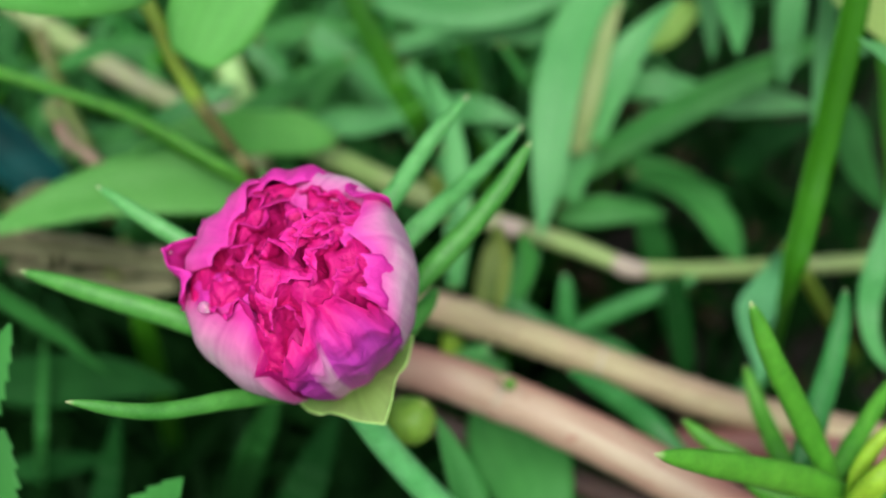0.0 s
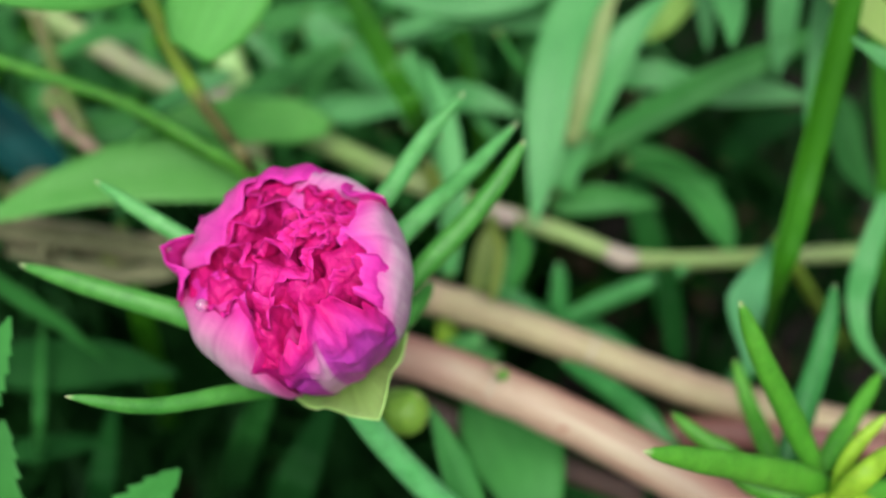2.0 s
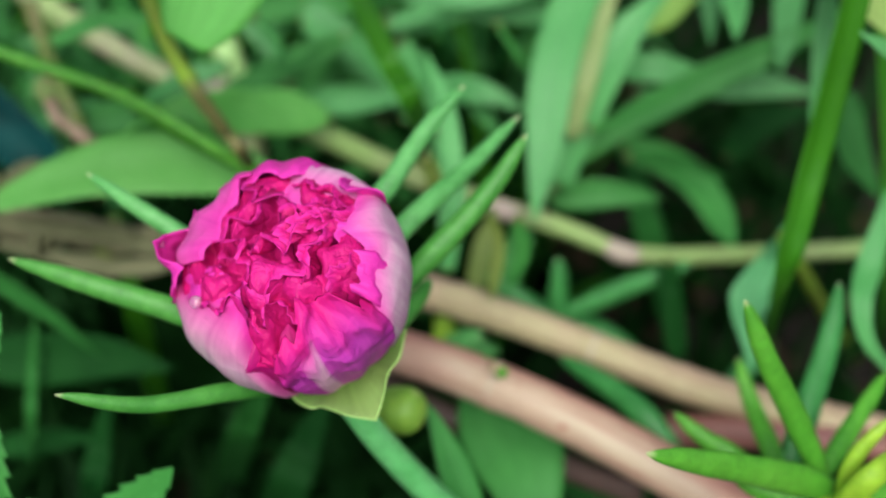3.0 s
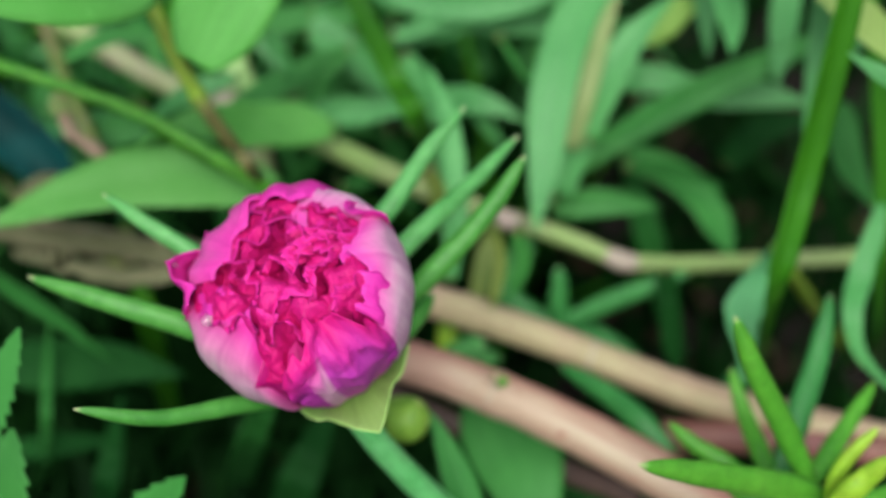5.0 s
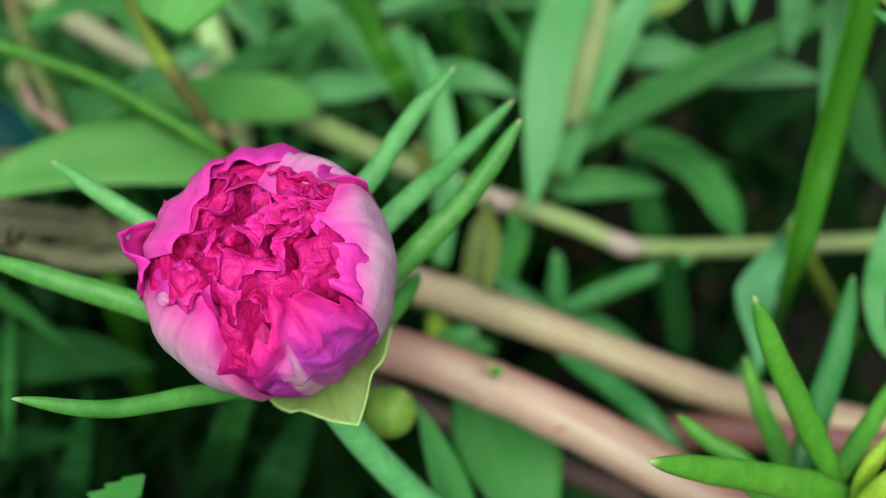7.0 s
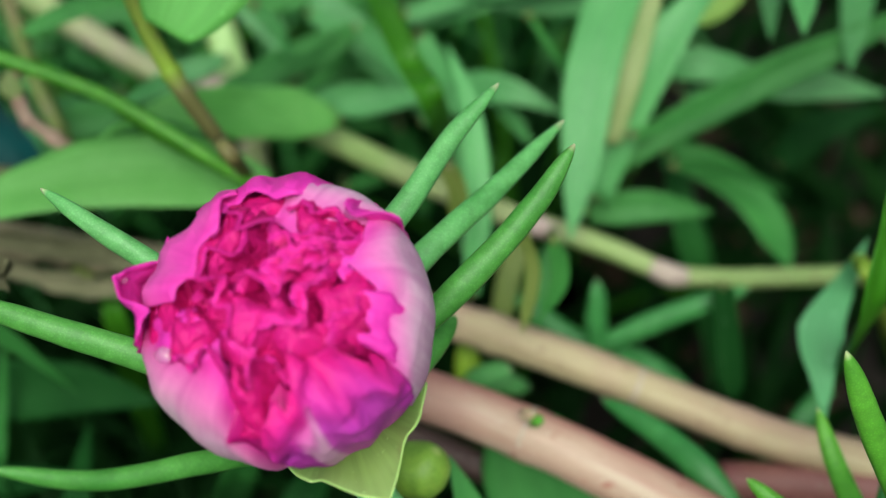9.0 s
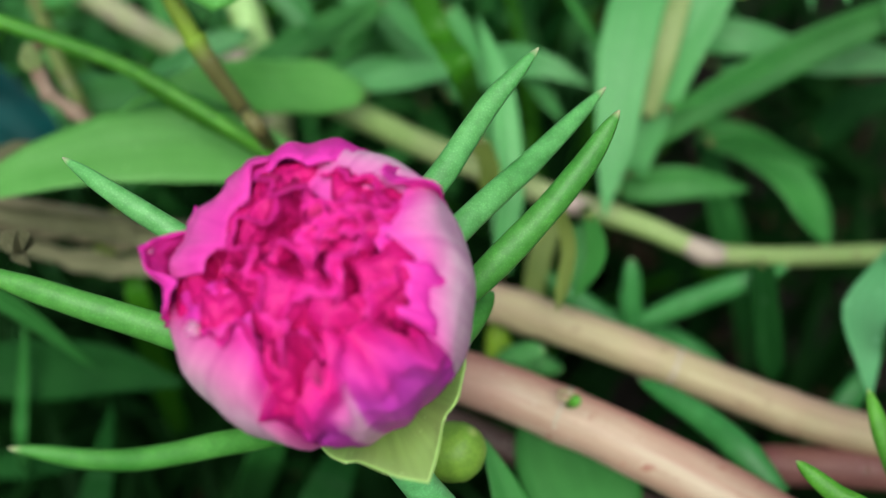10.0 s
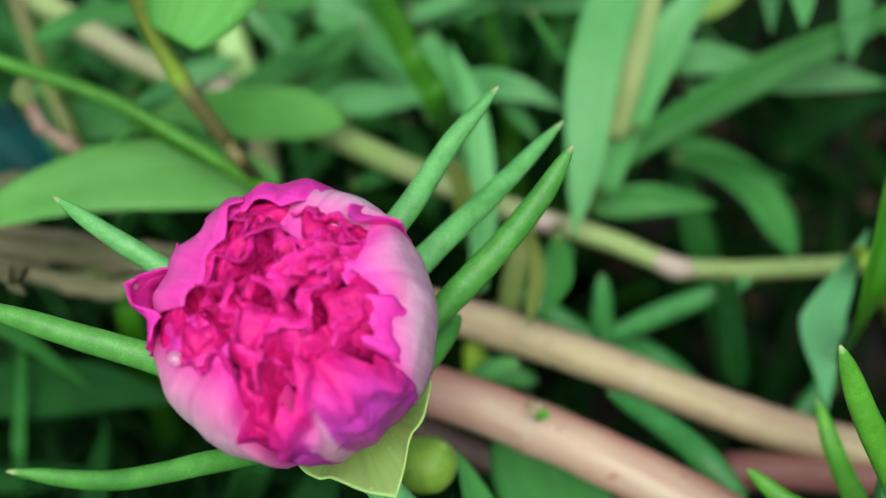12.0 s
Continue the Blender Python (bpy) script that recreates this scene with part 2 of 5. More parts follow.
# reddish stem brown, darkened to paint in the shade under the pink stem
STEM_SHADED = stem_material("stem_shaded_brown", (0.05, 0.025, 0.02), (0.1, 0.055, 0.045), (0.07, 0.035, 0.03))
STEM_WEED = stem_material("stem_weed", (0.2, 0.36, 0.02), (0.3, 0.46, 0.04), (0.26, 0.34, 0.04))
STEM_GREEN = succulent_material("stem_green", (0.15, 0.53, 0.15), (0.23, 0.65, 0.23), (0.2, 0.5, 0.15))
STEM_GRASS = succulent_material("stem_grass", (0.065, 0.24, 0.015), (0.12, 0.34, 0.03), (0.2, 0.4, 0.06))
NODE = stem_material("stem_node", (0.42, 0.33, 0.25), (0.5, 0.42, 0.34), (0.45, 0.34, 0.31))
TWIG = stem_material("dry_twig", (0.16, 0.08, 0.05), (0.46, 0.34, 0.26), (0.24, 0.12, 0.07), rough=0.8)
SHEATH = leaf_material("dry_sheath", (0.11, 0.11, 0.055), (0.29, 0.27, 0.16), rough=0.8)
OLIVE = leaf_material("leaf_olive", (0.14, 0.2, 0.035), (0.24, 0.3, 0.07))
LITTER = leaf_material("dead_leaf", (0.04, 0.025, 0.014), (0.11, 0.07, 0.04), rough=0.8, many=True)
PETAL_HOT = petal_material("petal_hot_pink", (0.3, 0.0006, 0.075), (0.6, 0.003, 0.165), (0.8, 0.022, 0.35), share=0.05, crease=0.7, mid=0.5)
PETAL_PINK = petal_material("petal_pink", (0.74, 0.1, 0.42), (0.8, 0.025, 0.4), (0.88, 0.05, 0.54), share=0.25, crease=0.4)
PETAL_ROSE = petal_material("petal_rose_pink", (0.9, 0.46, 0.7), (0.88, 0.22, 0.62), (0.88, 0.06, 0.52), share=0.28, crease=0.35, mid=0.72)
PETAL_PALE = petal_material("petal_pale_pink", (0.86, 0.64, 0.74), (0.84, 0.5, 0.7), (0.86, 0.09, 0.54), share=0.22, mid=0.82, veined=(0.86, 0.64, 0.82), crease=0.22)
PETAL_PURPLE = petal_material("petal_purple", (0.72, 0.16, 0.56), (0.66, 0.06, 0.53), (0.8, 0.012, 0.28), share=0.22, mid=0.74, veined=(0.88, 0.62, 0.9), stripe=0.38)
PETAL_BLUSH = petal_material("petal_blush_pink", (0.88, 0.78, 0.82), (0.84, 0.54, 0.7), (0.78, 0.04, 0.42), share=0.2, mid=0.74, veined=(0.88, 0.68, 0.82), crease=0.22)
PETAL_DEEP = petal_material("petal_deep_magenta", (0.3, 0.015, 0.14), (0.29, 0.002, 0.11), (0.52, 0.008, 0.2), share=0.08)
SEPAL = leaf_material("sepal_yellow_green", (0.4, 0.63, 0.15), (0.54, 0.73, 0.28), veins=18, share=0.3)


def plain_material(name, a, b2, scale, rough):
    m, n, l, b = nodes_of(name)
    f = noise_tex(n, l, scale, 6, mapped(n, l, "Object", (1, 1, 1)))
    col = ramp(n, (0.3, a), (0.7, b2))
    l.new(f, col.inputs["Fac"])
    l.new(col.outputs["Color"], b.inputs["Base Color"])
    b.inputs["Roughness"].default_value = rough
    b.inputs["Specular IOR Level"].default_value = 0.15
    bumped(n, l, f, 0.6, 0.004, b)
    return m


SOIL = plain_material("soil", (0.008, 0.0065, 0.005), (0.034, 0.028, 0.024), 140, 0.95)
TEAL = plain_material("teal_plastic", (0.0, 0.012, 0.013), (0.002, 0.06, 0.06), 70, 0.6)
DEW, dn, dl, db = nodes_of("dew")
db.inputs["Roughness"].default_value = 0.04
db.inputs["Base Color"].default_value = (0.97, 0.8, 0.93, 1)
db.inputs["Transmission Weight"].default_value = 0.86
db.inputs["IOR"].default_value = 1.33

# ---- builders ----
BASE = {}
FACE = Vector((0.0, -0.766, 0.643))


def thing(name, base, label, category, group="", kind=""):
    ob = tagged(new(name), label, category, group, kind)
    ob.empty_display_size = 0.01
    ob.location = base
    BASE[ob] = Vector(base)
    return ob


def part(name, bm, material, parent, label=""):
    """Links a bmesh, given in world metres, as one mesh under a thing or a part."""
    root = parent
    while root.parent:
        root = root.parent
    bmesh.ops.translate(bm, verts=bm.verts, vec=-BASE[root])
    me = bpy.data.meshes.new(name)
    bm.to_mesh(me)
    bm.free()
    me.materials.append(material)
    me.polygons.foreach_set("use_smooth", [True] * len(me.polygons))
    ob = new(name, me)
    ob.parent = parent
    if label:
        ob["label"] = label
    return ob


def spline(pts, n):
    """n + 1 points on a smooth line through pts."""
    p = [Vector(q) for q in pts]
    p = [2 * p[0] - p[1]] + p + [2 * p[-1] - p[-2]]
    out = []
    for i in range(n + 1):
        s = i / n * (len(p) - 3)
        k = min(int(s), len(p) - 4)
        t = s - k
        a, b, c, d = p[k:k + 4]
        out.append(0.5 * (2 * b + (c - a) * t + (2 * a - 5 * b + 4 * c - d) * t * t + (3 * b - a - 3 * c + d) * t ** 3))
    return out


def tangents(line):
    return [(line[min(i + 1, len(line) - 1)] - line[max(i - 1, 0)]).normalized() for i in range(len(line))]


def grid_mesh(rows, uvs, closed=False, caps=False):
    bm = bmesh.new()
    lay = bm.loops.layers.uv.new("UVMap")
    vs = [[bm.verts.new(p) for p in r] for r in rows]
    m = len(rows[0])
    for i in range(len(rows) - 1):
        for j in range(m if closed else m - 1):
            k = (j + 1) % m
            f = bm.faces.new((vs[i][j], vs[i][k], vs[i + 1][k], vs[i + 1][j]))
            for lp, (a, b) in zip(f.loops, ((i, j), (i, j + 1), (i + 1, j + 1), (i + 1, j))):
                lp[lay].uv = uvs(a / (len(rows) - 1), b / m if closed else b / (m - 1))
    if caps:
        for ring, v in ((vs[0][::-1], 0.0), (vs[-1], 1.0)):
            for lp in bm.faces.new(ring).loops:
                lp[lay].uv = uvs(v, 0.25)
    return bm


def tube(pts, radius, n=28, seg=14, flat=1.0, wobble=0.04, face=None):
    """A round or flattened solid along a line; radius(v) for v from 0 to 1."""
    line = spline(pts, n)
    tan = tangents(line)
    face = Vector(face or FACE)
    rows = []
    for i, (c, t) in enumerate(zip(line, tan)):
        side = t.cross(face).normalized()
        up = side.cross(t).normalized()
        r = radius(i / n)
        row = []
        for j in range(seg):
            a = 2 * math.pi * j / seg
            k = r * (1 + wobble * noise.noise(c * 260 + Vector((math.cos(a), math.sin(a), 0)) * 0.8))
            row.append(c + side * math.cos(a) * k + up * math.sin(a) * k * flat)
        rows.append(row)
    return grid_mesh(rows, lambda v, u: (u, v), closed=True, caps=True)


def stem_radius(r0, r1, swell=()):
    def radius(v):
        r = r0 + (r1 - r0) * v
        for at, much, wide in swell:
            r *= 1 + much * math.exp(-((v - at) / wide) ** 2)
        return r
    return radius


def succulent_radius(w):
    """Foot to tip: narrow foot, full middle, blunt pointed tip."""
    def radius(v):
        return 0.5 * w * (0.72 + 0.28 * min(1, v / 0.3)) * (1 - 0.3 * max(0, (v - 0.3) / 0.7)) * max(0.02, 1 - max(0, (v - 0.6) / 0.4) ** 3.2) ** 0.62
    return radius


SHAPES = {
    "grass": lambda v: min(1, 0.7 + v) * max(0.02, 1 - max(0, (v - 0.45) / 0.55) ** 1.8),
    "kite": lambda v: max(0.03, min(v / 0.5, (1.0 - v) / 0.5)),
    "drawn": lambda v: max(0.02, (1 - 0.66 * min(1, max(0, (v - 0.4) / 0.28)) ** 1.3) * min(1, 0.06 + v / 0.2) ** 0.5 * (1 if v < 0.7 else (1 - v) / 0.3)),
    "strap": lambda v: min(1, 0.85 + 0.3 * v) * max(0.03, 1 - max(0, (v - 0.75) / 0.25) ** 2),
    "lance": lambda v: max(0.03, math.sin(math.pi * min(1, 0.06 + v * 0.93) ** 0.75) ** 0.85),
    "ovate": lambda v: max(0.03, math.sin(math.pi * min(1, 0.05 + v * 0.94) ** 0.62) ** 0.7),
}


def blade(pts, width, shape="lance", roll=0.0, twist=0.0, keel=0.18, thick=0.00028, wave=0.0, teeth=0, n=30, cols=9):
    """A leaf with a keeled, slightly wavy sheet and real thickness, from foot to tip."""
    line = spline(pts, n)
    tan = tangents(line)
    prof = SHAPES[shape]
    top, under = [], []
    for i, (c, t) in enumerate(zip(line, tan)):
        v = i / n
        q = Matrix.Rotation(radians(roll + twist * v), 3, t)
        side = q @ t.cross(FACE).normalized()
        up = side.cross(t).normalized()
        half = 0.5 * width * prof(v)
        if teeth:
            half *= 0.8 + 0.3 * (1 - (v * teeth + 0.25 * noise.noise(c * 150)) % 1.0) ** 1.4
        a, b = [], []
        for j in range(cols):
            u = 2 * j / (cols - 1) - 1
            lift = keel * abs(u) * half + wave * noise.noise(c * 190 + side * u * 1.3) * (0.3 + abs(u))
            p = c + side * u * half + up * lift
            th = thick * (1.0 - 0.8 * abs(u) ** 3) * (0.35 + 0.65 * prof(v)) + (0.0004 * max(0, 1 - (u * 5) ** 2) * (1 - v))
            a.append(p)
            b.append(p - up * th)
        top.append(a)
        under.append(b)
    rows = [a + b[::-1] for a, b in zip(top, under)]
    m = cols

    def uv(v, u):
        j = u * 2 * m
        return ((j if j < m else 2 * m - 1 - j) / (m - 1), v)
    return grid_mesh(rows, uv, closed=True, caps=True)


def ring_on(pts, v, radius, n=80, long=0.0009, proud=1.035):
    """A low ring round a stem, at v along it."""
    line = spline(pts, n)
    k = max(2, min(n - 2, int(v * n)))
    t = tangents(line)[k]
    return tube([line[k] - t * long, line[k], line[k] + t * long], lambda u: radius * (proud - 0.07 * (2 * u - 1) ** 2), n=8, seg=22, wobble=0.01)


# close to the camera's place; added stalks run away from this point
VIEW_EYE = Vector((0.0, 0.012, 0.255))


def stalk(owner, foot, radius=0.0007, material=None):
    """An added stalk from a leaf's foot to the soil, along the line of sight so the foot hides it."""
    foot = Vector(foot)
    away = foot - VIEW_EYE
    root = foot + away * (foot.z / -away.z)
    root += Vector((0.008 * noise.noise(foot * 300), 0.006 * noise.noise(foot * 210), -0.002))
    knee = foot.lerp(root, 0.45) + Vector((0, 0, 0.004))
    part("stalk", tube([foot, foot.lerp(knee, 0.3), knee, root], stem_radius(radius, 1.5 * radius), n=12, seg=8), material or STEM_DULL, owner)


# ---- ground ----


def make_ground():
    bm = bmesh.new()
    rings = [0.0, 0.05, 0.1, 0.15, 0.2, 0.25, 0.3, 0.35, 0.4, 0.45, 0.5, 0.6, 0.8, 1.2, 2, 4, 10, 40, 200, 1500]
    cen = Vector((0, 0.28, 0))
    rows = []
    for r in rings:
        row = []
        for j in range(64):
            a = 2 * math.pi * j / 64
            p = cen + Vector((r * math.cos(a), r * math.sin(a), 0))
            p.z = -0.004 + 0.006 * noise.noise(p * 30) + 0.003 * noise.noise(p * 90) if r < 3 else -0.004
            row.append(p)
        rows.append(row)
    bm = grid_mesh(rows[1:], lambda v, u: (u, v), closed=True)
    bm.faces.new([v for v in list(bm.verts)[:64]])
    me = bpy.data.meshes.new("ground")
    bm.to_mesh(me)
    bm.free()
    me.materials.append(SOIL)
    me.polygons.foreach_set("use_smooth", [True] * len(me.polygons))
    tagged(new("ground", me), "dark soil under grass and creeping stems", "ground", kind="structure")


make_ground()

# ---- the flowering plant ----
flower = thing("moss_rose", (0.0309, 0.1632, 0.0000), "moss rose with a half-open hot pink double bloom", "flower")
part("stem", tube([(0.0309, 0.1632, 0.0000), (0.0102, 0.1062, 0.1066), (0.0005, 0.0998, 0.1288), (-0.0061, 0.0967, 0.1438), (-0.0102, 0.0949, 0.1546), (-0.0125, 0.0957, 0.1575)],
                  stem_radius(0.0022, 0.00324 * 0.5, [(0.97, 0.5, 0.06)])), STEM_GREEN, flower, "smooth pale green flower stalk")
for pts, w, mat in (
    ([(-0.0137, 0.1006, 0.1559), (-0.0303, 0.1009, 0.1637), (-0.0401, 0.1020, 0.1669), (-0.0507, 0.1041, 0.1693)], 0.00318, SUCC_MID),
    ([(-0.0128, 0.0974, 0.1558), (-0.0235, 0.0901, 0.1620), (-0.0320, 0.0859, 0.1645), (-0.0405, 0.0842, 0.1680)], 0.00230, SUCC_MID),
    ([(-0.0130, 0.1013, 0.1567), (-0.0240, 0.1061, 0.1652), (-0.0315, 0.1089, 0.1695), (-0.0370, 0.1111, 0.1721), (-0.0429, 0.1144, 0.1742)], 0.00263, SUCC),
    ([(-0.0137, 0.1049, 0.1610), (-0.0102, 0.1120, 0.1675), (-0.0060, 0.1168, 0.1714), (-0.0017, 0.1229, 0.1750), (0.0033, 0.1278, 0.1789)], 0.00295, SUCC),
    ([(-0.0116, 0.1045, 0.1605), (-0.0083, 0.1100, 0.1643), (-0.0035, 0.1146, 0.1670), (0.0034, 0.1216, 0.1697), (0.0108, 0.1293, 0.1732)], 0.00315, SUCC),
    ([(-0.0049, 0.1067, 0.1624), (-0.0013, 0.1090, 0.1655), (0.0029, 0.1118, 0.1690), (0.0074, 0.1153, 0.1733), (0.0109, 0.1189, 0.1777)], 0.00318, SUCC_MID),
    ([(-0.0103, 0.1025, 0.1544), (-0.0061, 0.1065, 0.1555), (-0.0029, 0.1106, 0.1566), (-0.0007, 0.1143, 0.1573)], 0.00308, SUCC_MID),
):
    part("leaf", tube(pts, succulent_radius(w), n=44, seg=16, flat=0.72, wobble=0.08), mat, flower)

# the closed side bud beside the stalk
part("side_bud", tube([(-0.0074, 0.1065, 0.1368), (-0.0054, 0.1066, 0.1388), (-0.0038, 0.1067, 0.1407), (-0.0025, 0.1070, 0.1430)],
                      lambda v: 0.00714 * 0.5 * math.sin(math.pi * (0.004 + 0.992 * v)) ** 0.6, n=18, seg=18, wobble=0.12), SUCC_BUD, flower, "closed olive-green side bud")

# bloom: its own axes, z along the bud's axis towards the opening
AXIS = Vector((-0.1702, -0.4123, 0.8950))
SIDE = Vector((1.0000, 0.0000, 0.0000))
SIDE = (SIDE - AXIS * SIDE.dot(AXIS)).normalized()
UPW = AXIS.cross(SIDE)
if UPW.z < 0:
    UPW = -UPW
HEART = Vector((-0.0162, 0.0976, 0.1729))
R = 0.0129


def bloom(x, y, z):
    return HEART + SIDE * x + UPW * y + AXIS * z


def cup_point(phi, a, r, squash=1.16):
    """A point of the bud's cup: phi round the axis, a up from its foot, both in degrees."""
    ph, al = radians(phi), radians(a)
    h = -math.cos(al) * r
    h *= squash if h < 0 else 0.8
    rr = r * math.sin(al) ** 0.85 if a < 178 else 0
    return Vector((rr * math.cos(ph), rr * math.sin(ph), h))


def ridged(p):
    return 1 - 2 * abs(noise.noise(p))


def along(values, q):
    """A smooth value at q, from -1 to 1, between values set at even steps."""
    f = (q + 1) / 2 * (len(values) - 1)
    k = min(int(f), len(values) - 2)
    t = f - k
    p = [values[max(0, k - 1)], values[k], values[k + 1], values[min(len(values) - 1, k + 2)]]
    return 0.5 * (2 * p[1] + (p[2] - p[0]) * t + (2 * p[0] - 5 * p[1] + 4 * p[2] - p[3]) * t * t + (3 * p[1] - p[0] - 3 * p[2] + p[3]) * t ** 3)


def sheet(front, back, m):
    """A thin closed sheet from two grids of points, with u across it and v from foot to rim."""
    k = m + 1

    def uv(v, u):
        j = u * 2 * k
        return ((j if j < k else 2 * k - 1 - j) / m, v)
    return grid_mesh([a + b[::-1] for a, b in zip(front, back)], uv, closed=True, caps=True)


def petal(phi, wide, rim, size=1.0, crumple=0.0004, ruffle=3.0, foot=12.0, tip=0.0, flare=0.0, frill=0.0012, tuck=0.003, pleat=0.00035, keel=0.0, low=1.5, hug=(0.0, 0.0), seed=0, n=44, m=40, thick=0.00022):
    """A cupped petal: phi its middle and wide its spread in degrees, rim the height of its edge from one side to the other.
    tip pulls the middle of the rim outwards, tuck rolls the rim in, keel folds it along the middle, low says how far down the creases reach,
    hug how far its two sides lie under their neighbours."""
    off = Vector((seed * 7.3, seed * 3.1, seed * 1.7))
    front, back = [], []
    for i in range(n + 1):
        s = i / n
        a1, b1 = [], []
        for j in range(m + 1):
            q = 2 * j / m - 1
            top = along(rim, q) + ruffle * noise.noise(Vector((q * 3.1, 0, 0)) + off) + 0.5 * ruffle * noise.noise(Vector((q * 8.1, 2, 0)) + off)
            a = foot + (top - foot) * s
            ph = phi + 0.5 * wide * q * (0.45 + 0.55 * s ** 0.5) + 3 * s * noise.noise(Vector((q * 2, s * 2, 5)) + off)
            p = cup_point(ph, a, R * (size + flare * s * s - hug[0] * max(0.0, -q) ** 3 - hug[1] * max(0.0, q) ** 3))
            out = Vector((p.x, p.y, p.z * 0.5)).normalized()
            w = s ** low
            d = crumple * w * (1.3 * ridged(p * 230 + off) + 0.7 * ridged(p * 520 + off)) + 0.0003 * noise.noise(p * 150 + off)
            edge = max(0.0, (s - 0.72) / 0.28) ** 2
            d += frill * edge * (noise.noise(p * 150 + off) + 0.5 * noise.noise(p * 380 + off))
            d -= tuck * max(0.0, (s - 0.84) / 0.16) ** 2
            d += pleat * s * math.sin(q * 9 + seed + 2 * noise.noise(p * 120 + off)) * (1 - 0.5 * edge)
            d += tip * s ** 4 * max(0.0, 1 - 2.2 * abs(q)) ** 1.2 + keel * s * max(0.0, 1 - 3 * abs(q))
            p = p + out * d
            a1.append(bloom(*p))
            b1.append(bloom(*(p - out * thick)))
        front.append(a1)
        back.append(b1)
    return sheet(front, back, m)


def billow(p):
    """Rounded folds with sharp creases between them."""
    return abs(noise.noise(p))


# hollows and swellings of the crumpled middle: place, depth, width across and along, turn; all in bud radii and degrees
HOLLOWS = ((0.27, -0.06, 0.5, 0.09, 0.17, 20), (0.0, 0.31, 0.42, 0.13, 0.1, 30), (-0.03, 0.02, 0.25, 0.1, 0.2, -10), (-0.28, -0.3, 0.3, 0.1, 0.2, 15), (0.12, -0.62, 0.55, 0.08, 0.25, 8),
           (-0.2, -0.62, 0.3, 0.06, 0.18, 30), (0.62, -0.42, 0.45, 0.07, 0.22, -30), (0.12, 0.5, 0.28, 0.1, 0.12, 0), (-0.5, 0.02, 0.22, 0.09, 0.2, 60), (0.5, 0.05, 0.22, 0.1, 0.06, 0), (-0.25, 0.22, 0.25, 0.06, 0.22, -50))
SWELLS = ((-0.07, -0.46, 0.2, 0.1, 0.2, 6), (-0.1, -0.18, 0.16, 0.1, 0.18, -14), (0.47, 0.3, 0.12, 0.22, 0.2, 0), (0.2, 0.24, 0.14, 0.1, 0.2, -20), (-0.4, -0.2, 0.16, 0.13, 0.2, 35),
          (0.1, -0.3, 0.14, 0.07, 0.24, 4), (-0.15, 0.42, 0.14, 0.2, 0.08, 25), (0.62, -0.1, 0.14, 0.14, 0.1, 10), (-0.62, -0.2, 0.12, 0.1, 0.2, 10))


def bump_sum(table, x, y):
    total = 0.0
    for hx, hy, much, wide, tall, turn in table:
        c, s = math.cos(radians(turn)), math.sin(radians(turn))
        dx, dy = x - hx, y - hy
        total += much * math.exp(-((dx * c + dy * s) / wide) ** 2 - ((dy * c - dx * s) / tall) ** 2)
    return total


def heart_height(x, y):
    """How high the crumpled middle stands over the bud's waist, with x, y and the height in bud radii."""
    r = math.hypot(x, y)
    z = 0.06 + 0.46 * math.sqrt(max(0.0, 1 - r * r))
    p = Vector((x, y, 0))
    w = p + 0.13 * noise.noise_vector(p * 2.3 + Vector((1, 5, 2))) + 0.05 * noise.noise_vector(p * 6.5)
    z += bump_sum(SWELLS, w.x, w.y) - 1.35 * bump_sum(HOLLOWS, w.x, w.y)
    q = Vector((w.x * 3.5, w.y * 2.1, 2))
    z += 0.24 * billow(w * 2.2 + Vector((3, 1, 4))) + 0.52 * billow(q) + 0.2 * billow(q * 2.2 + Vector((4, 4, 4)))
    z += 0.04 * ridged(w * 7 + Vector((2, 7, 1))) + 0.05 * billow(Vector((w.x * 17, w.y * 11, 3)))
    return z


def heart_of_bloom():
    """The crumpled middle: a dome of tight folds."""
    rows = []
    for i in range(151):
        t = i / 150
        row = []
        for j in range(300):
            a = 2 * math.pi * j / 300
            x, y = 0.9 * (1 - t) * math.cos(a), 0.9 * (1 - t) * math.sin(a)
            z = heart_height(x, y)
            # soft ceiling under the outline of the bud
            cap = 0.8 * math.sqrt(max(0.01, 0.94 - x * x - y * y))
            z = min(z, cap - 0.08 + 0.08 * math.tanh((z - cap) / 0.2))
            row.append(bloom(x * R, y * R, z * R))
        rows.append(row)
    return grid_mesh(rows, lambda v, u: (u * 3, 0.5 + 0.3 * v), closed=True)


